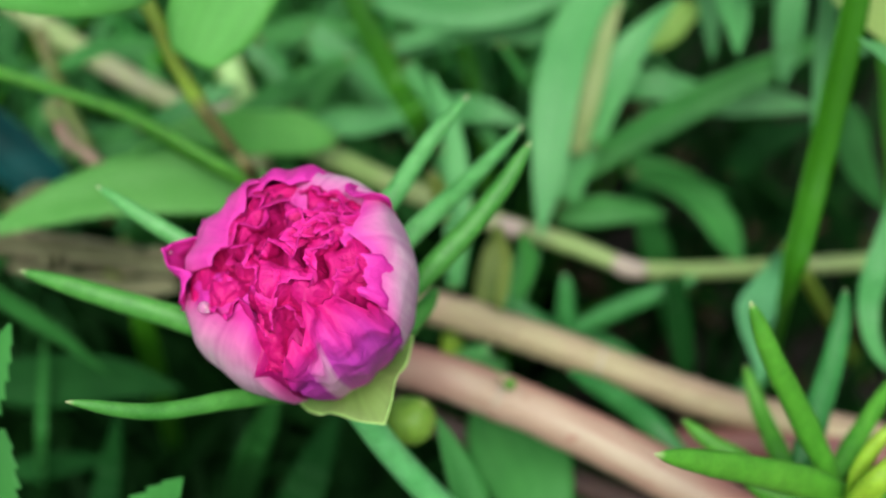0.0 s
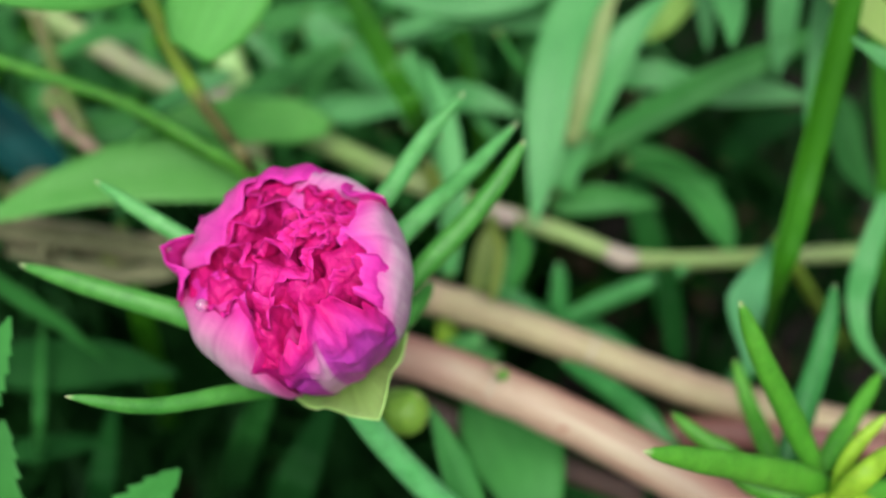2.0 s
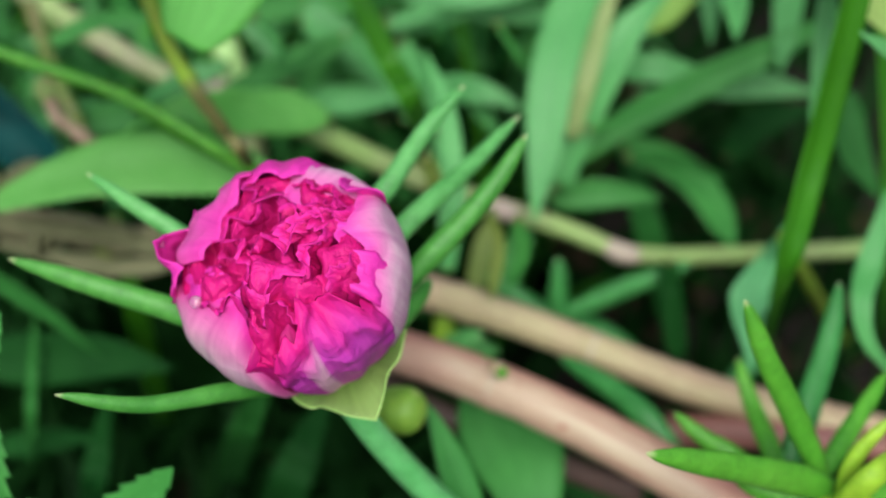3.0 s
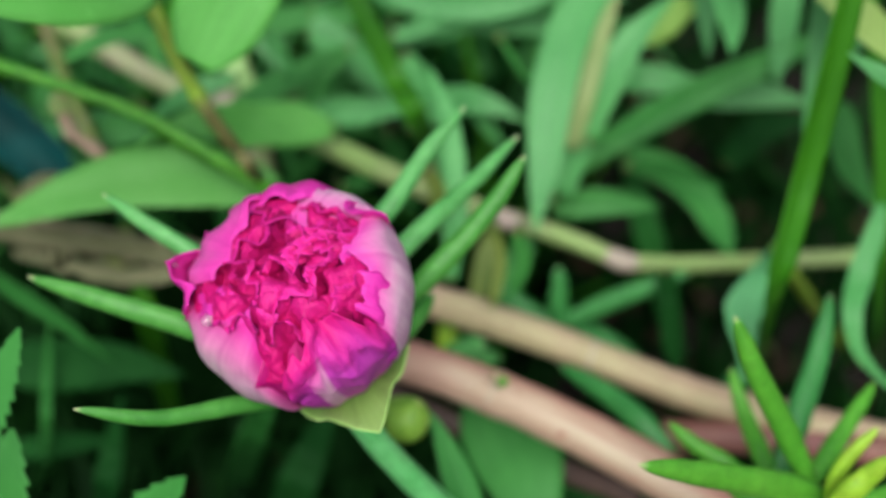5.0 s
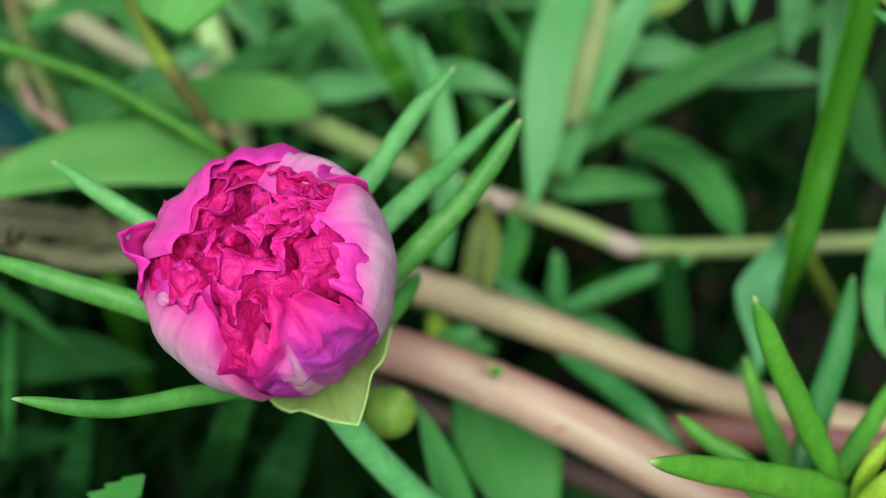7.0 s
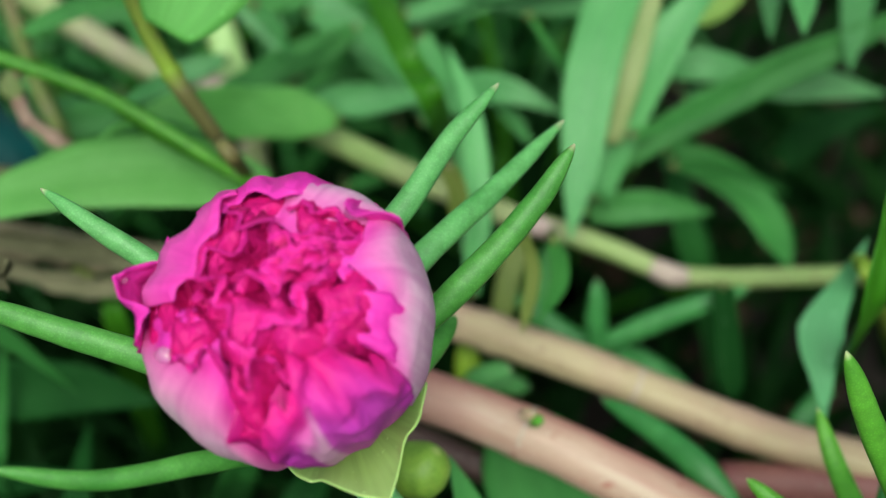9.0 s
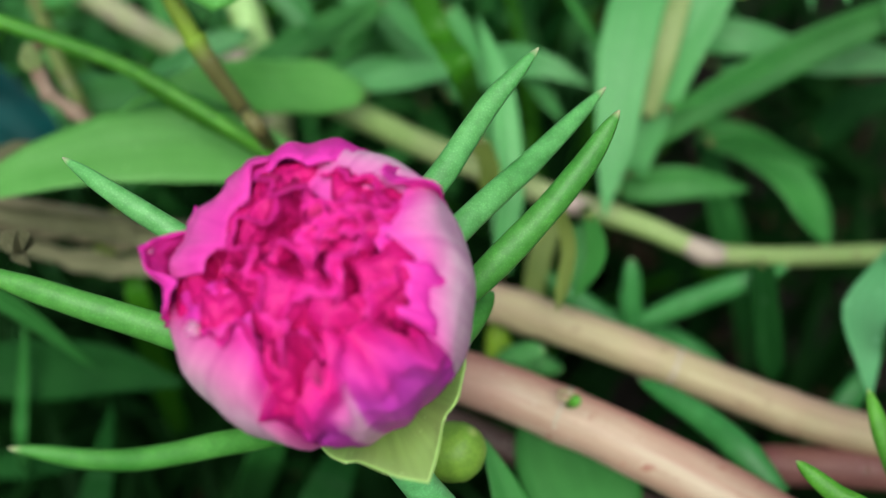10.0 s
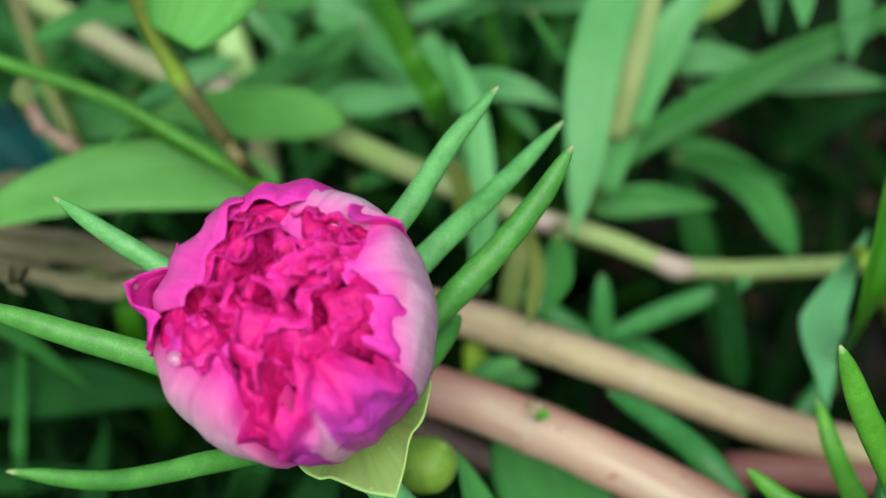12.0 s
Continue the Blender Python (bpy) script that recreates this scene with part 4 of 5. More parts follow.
# moss rose shoot without flowers
shoot = thing("moss_rose_shoot", (0.1169, 0.1711, 0.0000), "moss rose shoot with pointed fleshy leaves and yellow-green young growth", "plant")
part("stem", tube([(0.1169, 0.1711, 0.0000), (0.0599, 0.0933, 0.1285), (0.0532, 0.0907, 0.1403), (0.0516, 0.0921, 0.1421)], stem_radius(0.00282 / 2, 0.00310 / 2), n=20), SUCC_YOUNG, shoot)
for pts, w, mat in (
    ([(0.0513, 0.0920, 0.1419), (0.0438, 0.0894, 0.1481), (0.0341, 0.0858, 0.1550), (0.0231, 0.0821, 0.1619)], 0.00415, SUCC_FRESH),
    ([(0.0499, 0.0938, 0.1422), (0.0452, 0.0963, 0.1507), (0.0400, 0.0978, 0.1600), (0.0361, 0.0999, 0.1681)], 0.00344, SUCC_FRESH),
    ([(0.0493, 0.1029, 0.1325), (0.0527, 0.1098, 0.1369), (0.0567, 0.1182, 0.1413), (0.0591, 0.1259, 0.1468)], 0.00419, SUCC_DEEP),
    ([(0.0475, 0.0989, 0.1351), (0.0460, 0.1048, 0.1365), (0.0449, 0.1103, 0.1375), (0.0433, 0.1162, 0.1408)], 0.00299, SUCC_FRESH),
    ([(0.0433, 0.0961, 0.1393), (0.0390, 0.0990, 0.1409), (0.0358, 0.1010, 0.1415), (0.0321, 0.1039, 0.1430)], 0.00271, SUCC_FRESH),
    ([(0.0495, 0.0946, 0.1394), (0.0548, 0.1012, 0.1416), (0.0583, 0.1055, 0.1431), (0.0620, 0.1101, 0.1448)], 0.00301, SUCC_FRESH),
    ([(0.0508, 0.0899, 0.1432), (0.0510, 0.0908, 0.1479), (0.0526, 0.0922, 0.1515), (0.0554, 0.0936, 0.1550)], 0.00234, SUCC_YOUNG),
    ([(0.0500, 0.0880, 0.1446), (0.0515, 0.0876, 0.1497), (0.0534, 0.0882, 0.1523), (0.0555, 0.0882, 0.1560)], 0.00351, SUCC_YOUNG),
    ([(0.0508, 0.0899, 0.1432), (0.0471, 0.0877, 0.1443), (0.0439, 0.0864, 0.1445), (0.0400, 0.0855, 0.1454)], 0.00234, SUCC_YOUNG),
    ([(0.0507, 0.0880, 0.1446), (0.0523, 0.0856, 0.1473), (0.0541, 0.0830, 0.1479), (0.0571, 0.0805, 0.1469)], 0.00311, SUCC_YOUNG),
    ([(0.0532, 0.0929, 0.1392), (0.0594, 0.0949, 0.1379), (0.0650, 0.0975, 0.1372), (0.0722, 0.1005, 0.1371)], 0.00326, SUCC_FRESH),
    ([(0.0501, 0.0899, 0.1431), (0.0450, 0.0899, 0.1431), (0.0406, 0.0908, 0.1442), (0.0369, 0.0922, 0.1459)], 0.00310, SUCC_FRESH),
):
    part("leaf", tube(pts, succulent_radius(w), n=26, seg=12, flat=0.62, wobble=0.06), mat, shoot)

# tall grass beside the shoot
tall = thing("grass_clump", (0.0968, 0.2355, 0.0000), "tall strong green grass blades standing upright", "grass", "grass clumps")
for pts, w, mat, kw in (
    ([(0.0938, 0.2288, 0.0000), (0.0533, 0.1330, 0.1347), (0.0551, 0.1386, 0.1564), (0.0572, 0.1449, 0.1751), (0.0585, 0.1503, 0.1908), (0.0600, 0.1602, 0.2082), (0.0621, 0.1683, 0.2179)], 0.00543, GRASS, dict(shape="grass", roll=25, keel=0.3)),
    ([(0.1310, 0.2275, 0.0000), (0.0806, 0.1527, 0.1209), (0.0782, 0.1688, 0.1475), (0.0729, 0.1826, 0.1715), (0.0693, 0.1911, 0.1853)], 0.00513, GRASS, dict(shape="grass", roll=30)),
    ([(0.0502, 0.1945, 0.1651), (0.0553, 0.1856, 0.1712), (0.0614, 0.1749, 0.1734), (0.0658, 0.1623, 0.1734), (0.0730, 0.1475, 0.1706)], 0.00613, CREAM, dict(shape="strap", roll=4)),
    ([(0.0693, 0.1300, 0.1760), (0.0635, 0.1339, 0.1788), (0.0600, 0.1363, 0.1798), (0.0561, 0.1379, 0.1816)], 0.00351, PALE, dict(shape="lance", roll=20)),
    ([(0.0651, 0.1842, 0.1771), (0.0649, 0.1754, 0.1666), (0.0637, 0.1672, 0.1569), (0.0632, 0.1597, 0.1441)], 0.00343, PALE, dict(shape="grass", roll=30)),
):
    part("blade", blade(pts, w, **kw), mat, tall)
    if pts[0][2] > 0.02:
        stalk(tall, pts[0])

drooping = thing("drooping_leaf_weed", (0.1143, 0.2339, 0.0000), "weed with folded pale drooping leaves", "weed")
for pts, w, mat, kw in (
    ([(0.0609, 0.1548, 0.1346), (0.0567, 0.1485, 0.1308), (0.0528, 0.1423, 0.1272), (0.0528, 0.1371, 0.1229), (0.0530, 0.1324, 0.1191)], 0.00700, MINT, dict(shape="kite", roll=4, keel=0.04)),
    ([(0.0725, 0.1468, 0.1475), (0.0705, 0.1417, 0.1433), (0.0682, 0.1370, 0.1395), (0.0663, 0.1314, 0.1366), (0.0683, 0.1271, 0.1314), (0.0761, 0.1222, 0.1256)], 0.00390, PALE, dict(shape="lance", roll=12, keel=0.12, wave=0.0008)),
    ([(0.0820, 0.1980, 0.1319), (0.0831, 0.1886, 0.1244), (0.0878, 0.1792, 0.1188)], 0.00703, DIM, dict(shape="lance")),
):
    part("leaf", blade(pts, w, **kw), mat, drooping)
part("stem", tube([(0.0586, 0.1511, 0.1339), (0.0633, 0.1512, 0.1266), (0.1302, 0.2464, 0.0000)], stem_radius(0.0011, 0.0014), n=16), STEM_WEED, drooping)

# broad grass behind
mid = thing("grass_clump", (0.0387, 0.2948, 0.0000), "broad pale green grass blades with one straw-coloured blade", "grass", "grass clumps")
for pts, w, mat, kw in (
    ([(0.0341, 0.2060, 0.1583), (0.0259, 0.1963, 0.1523), (0.0212, 0.1840, 0.1432), (0.0195, 0.1732, 0.1323), (0.0179, 0.1646, 0.1238)], 0.00888, PALE, dict(shape="grass", roll=6)),
    ([(0.0238, 0.1807, 0.1206), (0.0276, 0.1867, 0.1315), (0.0321, 0.1913, 0.1407), (0.0378, 0.1962, 0.1484), (0.0461, 0.2026, 0.1542)], 0.00791, PALE, dict(shape="grass", roll=-14)),
    ([(0.0252, 0.1829, 0.1308), (0.0271, 0.1875, 0.1399), (0.0299, 0.1939, 0.1476), (0.0346, 0.2009, 0.1559)], 0.00560, DRY, dict(shape="grass")),
    ([(0.0414, 0.2058, 0.1412), (0.0469, 0.2082, 0.1459), (0.0530, 0.2091, 0.1489)], 0.00707, YELLOW, dict(shape="lance")),
    ([(0.0256, 0.1895, 0.1199), (0.0413, 0.1938, 0.1288), (0.0550, 0.1968, 0.1361), (0.0693, 0.1992, 0.1427), (0.0823, 0.2040, 0.1485)], 0.00658, GREEN, dict(shape="grass", roll=10)),
    ([(0.0360, 0.2077, 0.1305), (0.0456, 0.2057, 0.1318), (0.0577, 0.2045, 0.1303)], 0.00635, PALE, dict(shape="lance")),
    ([(0.0553, 0.2082, 0.1255), (0.0663, 0.2076, 0.1266), (0.0788, 0.2046, 0.1268)], 0.00623, PALE, dict(shape="lance")),
    ([(0.0233, 0.1844, 0.1138), (0.0339, 0.1843, 0.1156), (0.0456, 0.1837, 0.1149)], 0.00619, GREEN, dict(shape="lance", roll=10)),
    ([(0.0411, 0.2068, 0.1107), (0.0508, 0.2024, 0.1092), (0.0580, 0.1964, 0.1057), (0.0639, 0.1871, 0.0984)], 0.00850, GREEN, dict(shape="strap", roll=-25)),
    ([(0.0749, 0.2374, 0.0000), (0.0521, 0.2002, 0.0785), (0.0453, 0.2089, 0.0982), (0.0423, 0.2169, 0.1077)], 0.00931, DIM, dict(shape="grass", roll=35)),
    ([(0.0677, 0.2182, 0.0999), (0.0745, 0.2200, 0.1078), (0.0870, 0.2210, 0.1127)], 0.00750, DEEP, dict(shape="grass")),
):
    part("blade", blade(pts, w, **kw), mat, mid)
    if pts[0][2] > 0.02:
        stalk(mid, pts[0])

star = thing("moss_rose_shoot", (0.0421, 0.2539, 0.0000), "small moss rose shoot with spreading green leaves behind the tan stem", "plant")
for pts, w in (
    ([(0.0242, 0.1589, 0.1058), (0.0334, 0.1601, 0.1110), (0.0410, 0.1604, 0.1151), (0.0475, 0.1612, 0.1179)], 0.00402),
    ([(0.0242, 0.1584, 0.1052), (0.0233, 0.1605, 0.1097), (0.0233, 0.1617, 0.1130), (0.0229, 0.1634, 0.1168)], 0.00385),
    ([(0.0259, 0.1597, 0.1031), (0.0193, 0.1612, 0.1049), (0.0136, 0.1639, 0.1081), (0.0098, 0.1660, 0.1106)], 0.00481),
    ([(0.0253, 0.1617, 0.1017), (0.0314, 0.1622, 0.0986), (0.0363, 0.1606, 0.0967), (0.0431, 0.1573, 0.0927)], 0.00536),
    ([(0.0377, 0.1166, 0.1189), (0.0330, 0.1218, 0.1214), (0.0279, 0.1280, 0.1213), (0.0207, 0.1341, 0.1212)], 0.00419),
    ([(0.0591, 0.1477, 0.1094), (0.0553, 0.1435, 0.1062), (0.0519, 0.1407, 0.1028), (0.0477, 0.1378, 0.0994)], 0.00450),
):
    part("leaf", tube(pts, succulent_radius(w), n=24, seg=12, flat=0.55, wobble=0.06), SUCC_DEEP, star)
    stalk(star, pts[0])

# blades between the bloom and the broad grass
back = thing("grass_clump", (-0.0088, 0.3164, 0.0000), "narrow grass blades crossing behind the bloom", "grass", "grass clumps")
for pts, w, mat, kw in (
    ([(0.0027, 0.3185, 0.0000), (-0.0033, 0.1785, 0.1366), (-0.0089, 0.1814, 0.1476), (-0.0146, 0.1849, 0.1593), (-0.0202, 0.1907, 0.1699), (-0.0245, 0.1998, 0.1808)], 0.00452, GRASS, dict(shape="grass", roll=20)),
    ([(0.0020, 0.1590, 0.1172), (0.0031, 0.1676, 0.1275), (0.0015, 0.1799, 0.1383), (-0.0027, 0.1894, 0.1459)], 0.00439, PALE, dict(shape="grass", roll=15)),
    ([(0.0135, 0.1670, 0.1044), (0.0158, 0.1720, 0.1103), (0.0177, 0.1757, 0.1147)], 0.00491, GREEN, dict(shape="strap")),
    ([(-0.0068, 0.1984, 0.1231), (0.0012, 0.2002, 0.1289), (0.0091, 0.1982, 0.1303), (0.0180, 0.1948, 0.1281)], 0.00625, PALE, dict(shape="lance")),
    ([(-0.0435, 0.2012, 0.1264), (-0.0333, 0.2045, 0.1303), (-0.0232, 0.2077, 0.1342), (-0.0151, 0.2100, 0.1369)], 0.00611, GREEN, dict(shape="grass", roll=-10)),
    ([(-0.0280, 0.2186, 0.1378), (-0.0195, 0.2126, 0.1325), (-0.0131, 0.2066, 0.1291), (-0.0068, 0.1990, 0.1238)], 0.00688, PALE, dict(shape="grass")),
    ([(-0.0287, 0.2102, 0.1185), (-0.0190, 0.2109, 0.1194), (-0.0088, 0.2110, 0.1194)], 0.00642, PALE, dict(shape="lance")),
    ([(-0.0317, 0.2166, 0.1168), (-0.0239, 0.2181, 0.1204), (-0.0149, 0.2192, 0.1255)], 0.00453, GREEN, dict(shape="grass")),
    ([(-0.0142, 0.2172, 0.1455), (0.0003, 0.2134, 0.1446), (0.0144, 0.2119, 0.1467), (0.0270, 0.2125, 0.1510), (0.0375, 0.2100, 0.1480)], 0.00764, PALE, dict(shape="lance", roll=10)),
    ([(0.0003, 0.2187, 0.1380), (0.0150, 0.2172, 0.1380), (0.0282, 0.2140, 0.1379)], 0.00599, PALE, dict(shape="lance")),
    ([(-0.0425, 0.2222, 0.1328), (-0.0284, 0.2219, 0.1362), (-0.0158, 0.2196, 0.1371)], 0.00562, GREEN, dict(shape="lance")),
    ([(-0.0451, 0.2242, 0.1352), (-0.0374, 0.2195, 0.1295), (-0.0335, 0.2147, 0.1238)], 0.00592, PALE, dict(shape="lance")),
    ([(-0.0814, 0.2190, 0.1289), (-0.0714, 0.2207, 0.1310), (-0.0613, 0.2212, 0.1316)], 0.00592, GREEN, dict(shape="lance")),
    ([(-0.0004, 0.1918, 0.1245), (0.0021, 0.1823, 0.1188), (0.0012, 0.1731, 0.1116)], 0.00451, PALE, dict(shape="grass")),
    ([(0.0072, 0.1617, 0.1074), (0.0088, 0.1673, 0.1141), (0.0116, 0.1732, 0.1191)], 0.00400, OLIVE, dict(shape="strap")),
    ([(-0.0426, 0.2009, 0.1260), (-0.0307, 0.2053, 0.1313), (-0.0210, 0.2075, 0.1358), (-0.0127, 0.2084, 0.1387)], 0.00329, GREEN, dict(shape="grass", roll=15)),
    ([(-0.0231, 0.1976, 0.1259), (-0.0135, 0.1978, 0.1280), (-0.0029, 0.1979, 0.1299)], 0.00463, PALE, dict(shape="lance", roll=-10)),
    ([(-0.0281, 0.2130, 0.1367), (-0.0175, 0.2073, 0.1337), (-0.0084, 0.2017, 0.1288)], 0.00400, PALE, dict(shape="grass", roll=10)),
    ([(-0.0142, 0.2130, 0.1348), (-0.0021, 0.2134, 0.1372), (0.0087, 0.2135, 0.1410), (0.0229, 0.2141, 0.1437)], 0.00376, PALE, dict(shape="grass", roll=-15)),
    ([(-0.0045, 0.2376, 0.1511), (0.0000, 0.2320, 0.1444), (0.0027, 0.2268, 0.1382)], 0.00543, YELLOW, dict(shape="lance", roll=20)),
    ([(0.0036, 0.2347, 0.1514), (0.0087, 0.2289, 0.1463), (0.0138, 0.2231, 0.1413)], 0.00414, PALE, dict(shape="grass")),
    ([(0.0375, 0.2113, 0.1272), (0.0509, 0.2098, 0.1273), (0.0641, 0.2094, 0.1288), (0.0785, 0.2062, 0.1267)], 0.00361, PALE, dict(shape="grass", roll=10)),
    ([(0.0430, 0.2101, 0.1221), (0.0626, 0.2102, 0.1240), (0.0821, 0.2091, 0.1246)], 0.00316, PALE, dict(shape="grass", roll=-20)),
):
    part("blade", blade(pts, w, **kw), mat, back)
    if pts[0][2] > 0.02:
        stalk(back, pts[0])

# slender blades that cross further back
cross = thing("grass_clump", (-0.0088, 0.3190, 0.0000), "slender crossing grass blades in half shade", "grass", "grass clumps")
for pts, w, mat, kw in (
    ([(-0.0703, 0.1832, 0.1497), (-0.0618, 0.1886, 0.1514), (-0.0520, 0.1920, 0.1507)], 0.00316, GREEN, dict(shape="lance", roll=10)),
    ([(-0.0101, 0.2076, 0.1400), (0.0026, 0.2129, 0.1416), (0.0217, 0.2172, 0.1420)], 0.00400, PALE, dict(shape="grass", roll=8)),
    ([(-0.0203, 0.1869, 0.1164), (-0.0112, 0.1916, 0.1172), (-0.0019, 0.1947, 0.1164)], 0.00353, DIM, dict(shape="lance", roll=0)),
    ([(0.0388, 0.1900, 0.1204), (0.0487, 0.1920, 0.1182), (0.0612, 0.1917, 0.1134)], 0.00329, DIM, dict(shape="lance", roll=15)),
    ([(0.0087, 0.1440, 0.1435), (0.0103, 0.1426, 0.1374), (0.0091, 0.1392, 0.1290)], 0.00223, OLIVE, dict(shape="strap", roll=30)),
    ([(0.0130, 0.1449, 0.1416), (0.0142, 0.1434, 0.1354), (0.0111, 0.1413, 0.1284)], 0.00263, GREEN, dict(shape="grass", roll=15)),
    ([(0.0421, 0.1577, 0.1215), (0.0438, 0.1536, 0.1124), (0.0456, 0.1494, 0.1031)], 0.00442, DEEP, dict(shape="strap", roll=30)),
    ([(0.0114, 0.1989, 0.1454), (0.0172, 0.1963, 0.1379), (0.0244, 0.1943, 0.1312)], 0.00180, GREEN, dict(shape="grass", roll=-25)),
    ([(0.0287, 0.1816, 0.1334), (0.0390, 0.1862, 0.1342), (0.0528, 0.1932, 0.1377)], 0.00198, GREEN, dict(shape="grass", roll=20)),
    ([(-0.0355, 0.1978, 0.1468), (-0.0323, 0.1978, 0.1424), (-0.0302, 0.1971, 0.1370)], 0.00268, PALE, dict(shape="lance", roll=10)),
    ([(-0.0413, 0.1928, 0.1333), (-0.0341, 0.1982, 0.1345), (-0.0277, 0.2032, 0.1354), (-0.0201, 0.2089, 0.1370)], 0.00274, GREEN, dict(shape="grass", roll=5)),
    ([(-0.0310, 0.2003, 0.1264), (-0.0253, 0.2061, 0.1281), (-0.0205, 0.2116, 0.1296), (-0.0166, 0.2161, 0.1299)], 0.00206, GREEN, dict(shape="grass", roll=-5)),
    ([(-0.0272, 0.2019, 0.1251), (-0.0182, 0.2055, 0.1244), (-0.0095, 0.2086, 0.1231)], 0.00395, PALE, dict(shape="lance", roll=5)),
    ([(-0.0188, 0.2051, 0.1387), (-0.0128, 0.2038, 0.1327), (-0.0067, 0.2011, 0.1251)], 0.00341, PALE, dict(shape="grass", roll=12)),
    ([(-0.0079, 0.2067, 0.1357), (-0.0043, 0.2046, 0.1289), (-0.0015, 0.2016, 0.1211)], 0.00591, PALE, dict(shape="grass", roll=-10)),
    ([(0.0065, 0.2013, 0.1265), (0.0103, 0.2011, 0.1217), (0.0142, 0.2002, 0.1162)], 0.00288, PALE, dict(shape="grass", roll=10)),
    ([(-0.0019, 0.1608, 0.1418), (-0.0003, 0.1605, 0.1369), (-0.0006, 0.1599, 0.1319)], 0.00316, OLIVE, dict(shape="strap", roll=15)),
    ([(-0.0120, 0.2172, 0.1073), (-0.0097, 0.2142, 0.0996), (-0.0066, 0.2096, 0.0901)], 0.00598, DIM, dict(shape="strap", roll=10)),
    ([(-0.0533, 0.1721, 0.1437), (-0.0499, 0.1766, 0.1440), (-0.0467, 0.1803, 0.1435)], 0.00192, PALE, dict(shape="lance", roll=10)),
    ([(-0.0747, 0.1909, 0.1248), (-0.0648, 0.1953, 0.1249), (-0.0545, 0.1985, 0.1237), (-0.0449, 0.1998, 0.1203)], 0.00663, GREEN, dict(shape="lance", roll=5)),
    ([(-0.0731, 0.1941, 0.1283), (-0.0704, 0.1970, 0.1269), (-0.0673, 0.1994, 0.1250)], 0.00241, PALE, dict(shape="lance", roll=0)),
    ([(-0.0487, 0.1586, 0.1533), (-0.0431, 0.1587, 0.1488), (-0.0382, 0.1590, 0.1446), (-0.0330, 0.1586, 0.1395)], 0.00316, GRASS, dict(shape="grass", roll=20)),
    ([(-0.0745, 0.1574, 0.1371), (-0.0708, 0.1619, 0.1375), (-0.0673, 0.1648, 0.1361)], 0.00337, SHEATH, dict(shape="lance", roll=15)),
    ([(-0.0626, 0.1615, 0.1147), (-0.0618, 0.1682, 0.1175), (-0.0613, 0.1730, 0.1183)], 0.00409, OLIVE, dict(shape="grass", roll=10)),
):
    part("blade", blade(pts, w, **kw), mat, cross)
    if pts[0][2] > 0.02:
        stalk(cross, pts[0])

tips = thing("hanging_grass", (0.1156, 0.3464, 0.0000), "pale pointed grass tips hanging down", "grass")
for pts, w in (
    ([(0.0506, 0.2036, 0.1666), (0.0526, 0.1935, 0.1602), (0.0535, 0.1874, 0.1566), (0.0530, 0.1813, 0.1531)], 0.00555),
    ([(0.0498, 0.2135, 0.1597), (0.0520, 0.2041, 0.1523), (0.0522, 0.1942, 0.1442)], 0.00483),
    ([(0.0711, 0.2228, 0.1615), (0.0699, 0.2110, 0.1512), (0.0679, 0.2006, 0.1443), (0.0664, 0.1928, 0.1388)], 0.00603),
    ([(0.0752, 0.2044, 0.1395), (0.0793, 0.2048, 0.1419), (0.0857, 0.2030, 0.1416)], 0.00684),
):
    part("blade", blade(pts, w, shape="grass", roll=10), PALE, tips)
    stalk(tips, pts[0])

# low leaves in front
low = thing("broadleaf_weed", (0.0236, 0.1881, 0.0000), "low weed with a broad green leaf under the stems", "weed")
for pts, w, mat, kw in (
    ([(0.0097, 0.1361, 0.1123), (0.0130, 0.1272, 0.1091), (0.0156, 0.1185, 0.1063), (0.0168, 0.1083, 0.1016)], 0.01655, GREEN, dict(shape="ovate", keel=0.08)),
    ([(0.0068, 0.0999, 0.1139), (0.0046, 0.1054, 0.1206), (0.0020, 0.1101, 0.1262), (-0.0011, 0.1148, 0.1317)], 0.00560, GREEN, dict(shape="lance", roll=20)),
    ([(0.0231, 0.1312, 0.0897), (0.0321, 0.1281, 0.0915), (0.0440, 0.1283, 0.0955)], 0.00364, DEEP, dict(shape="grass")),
):
    part("leaf", blade(pts, w, **kw), mat, low)
    stalk(low, pts[0])

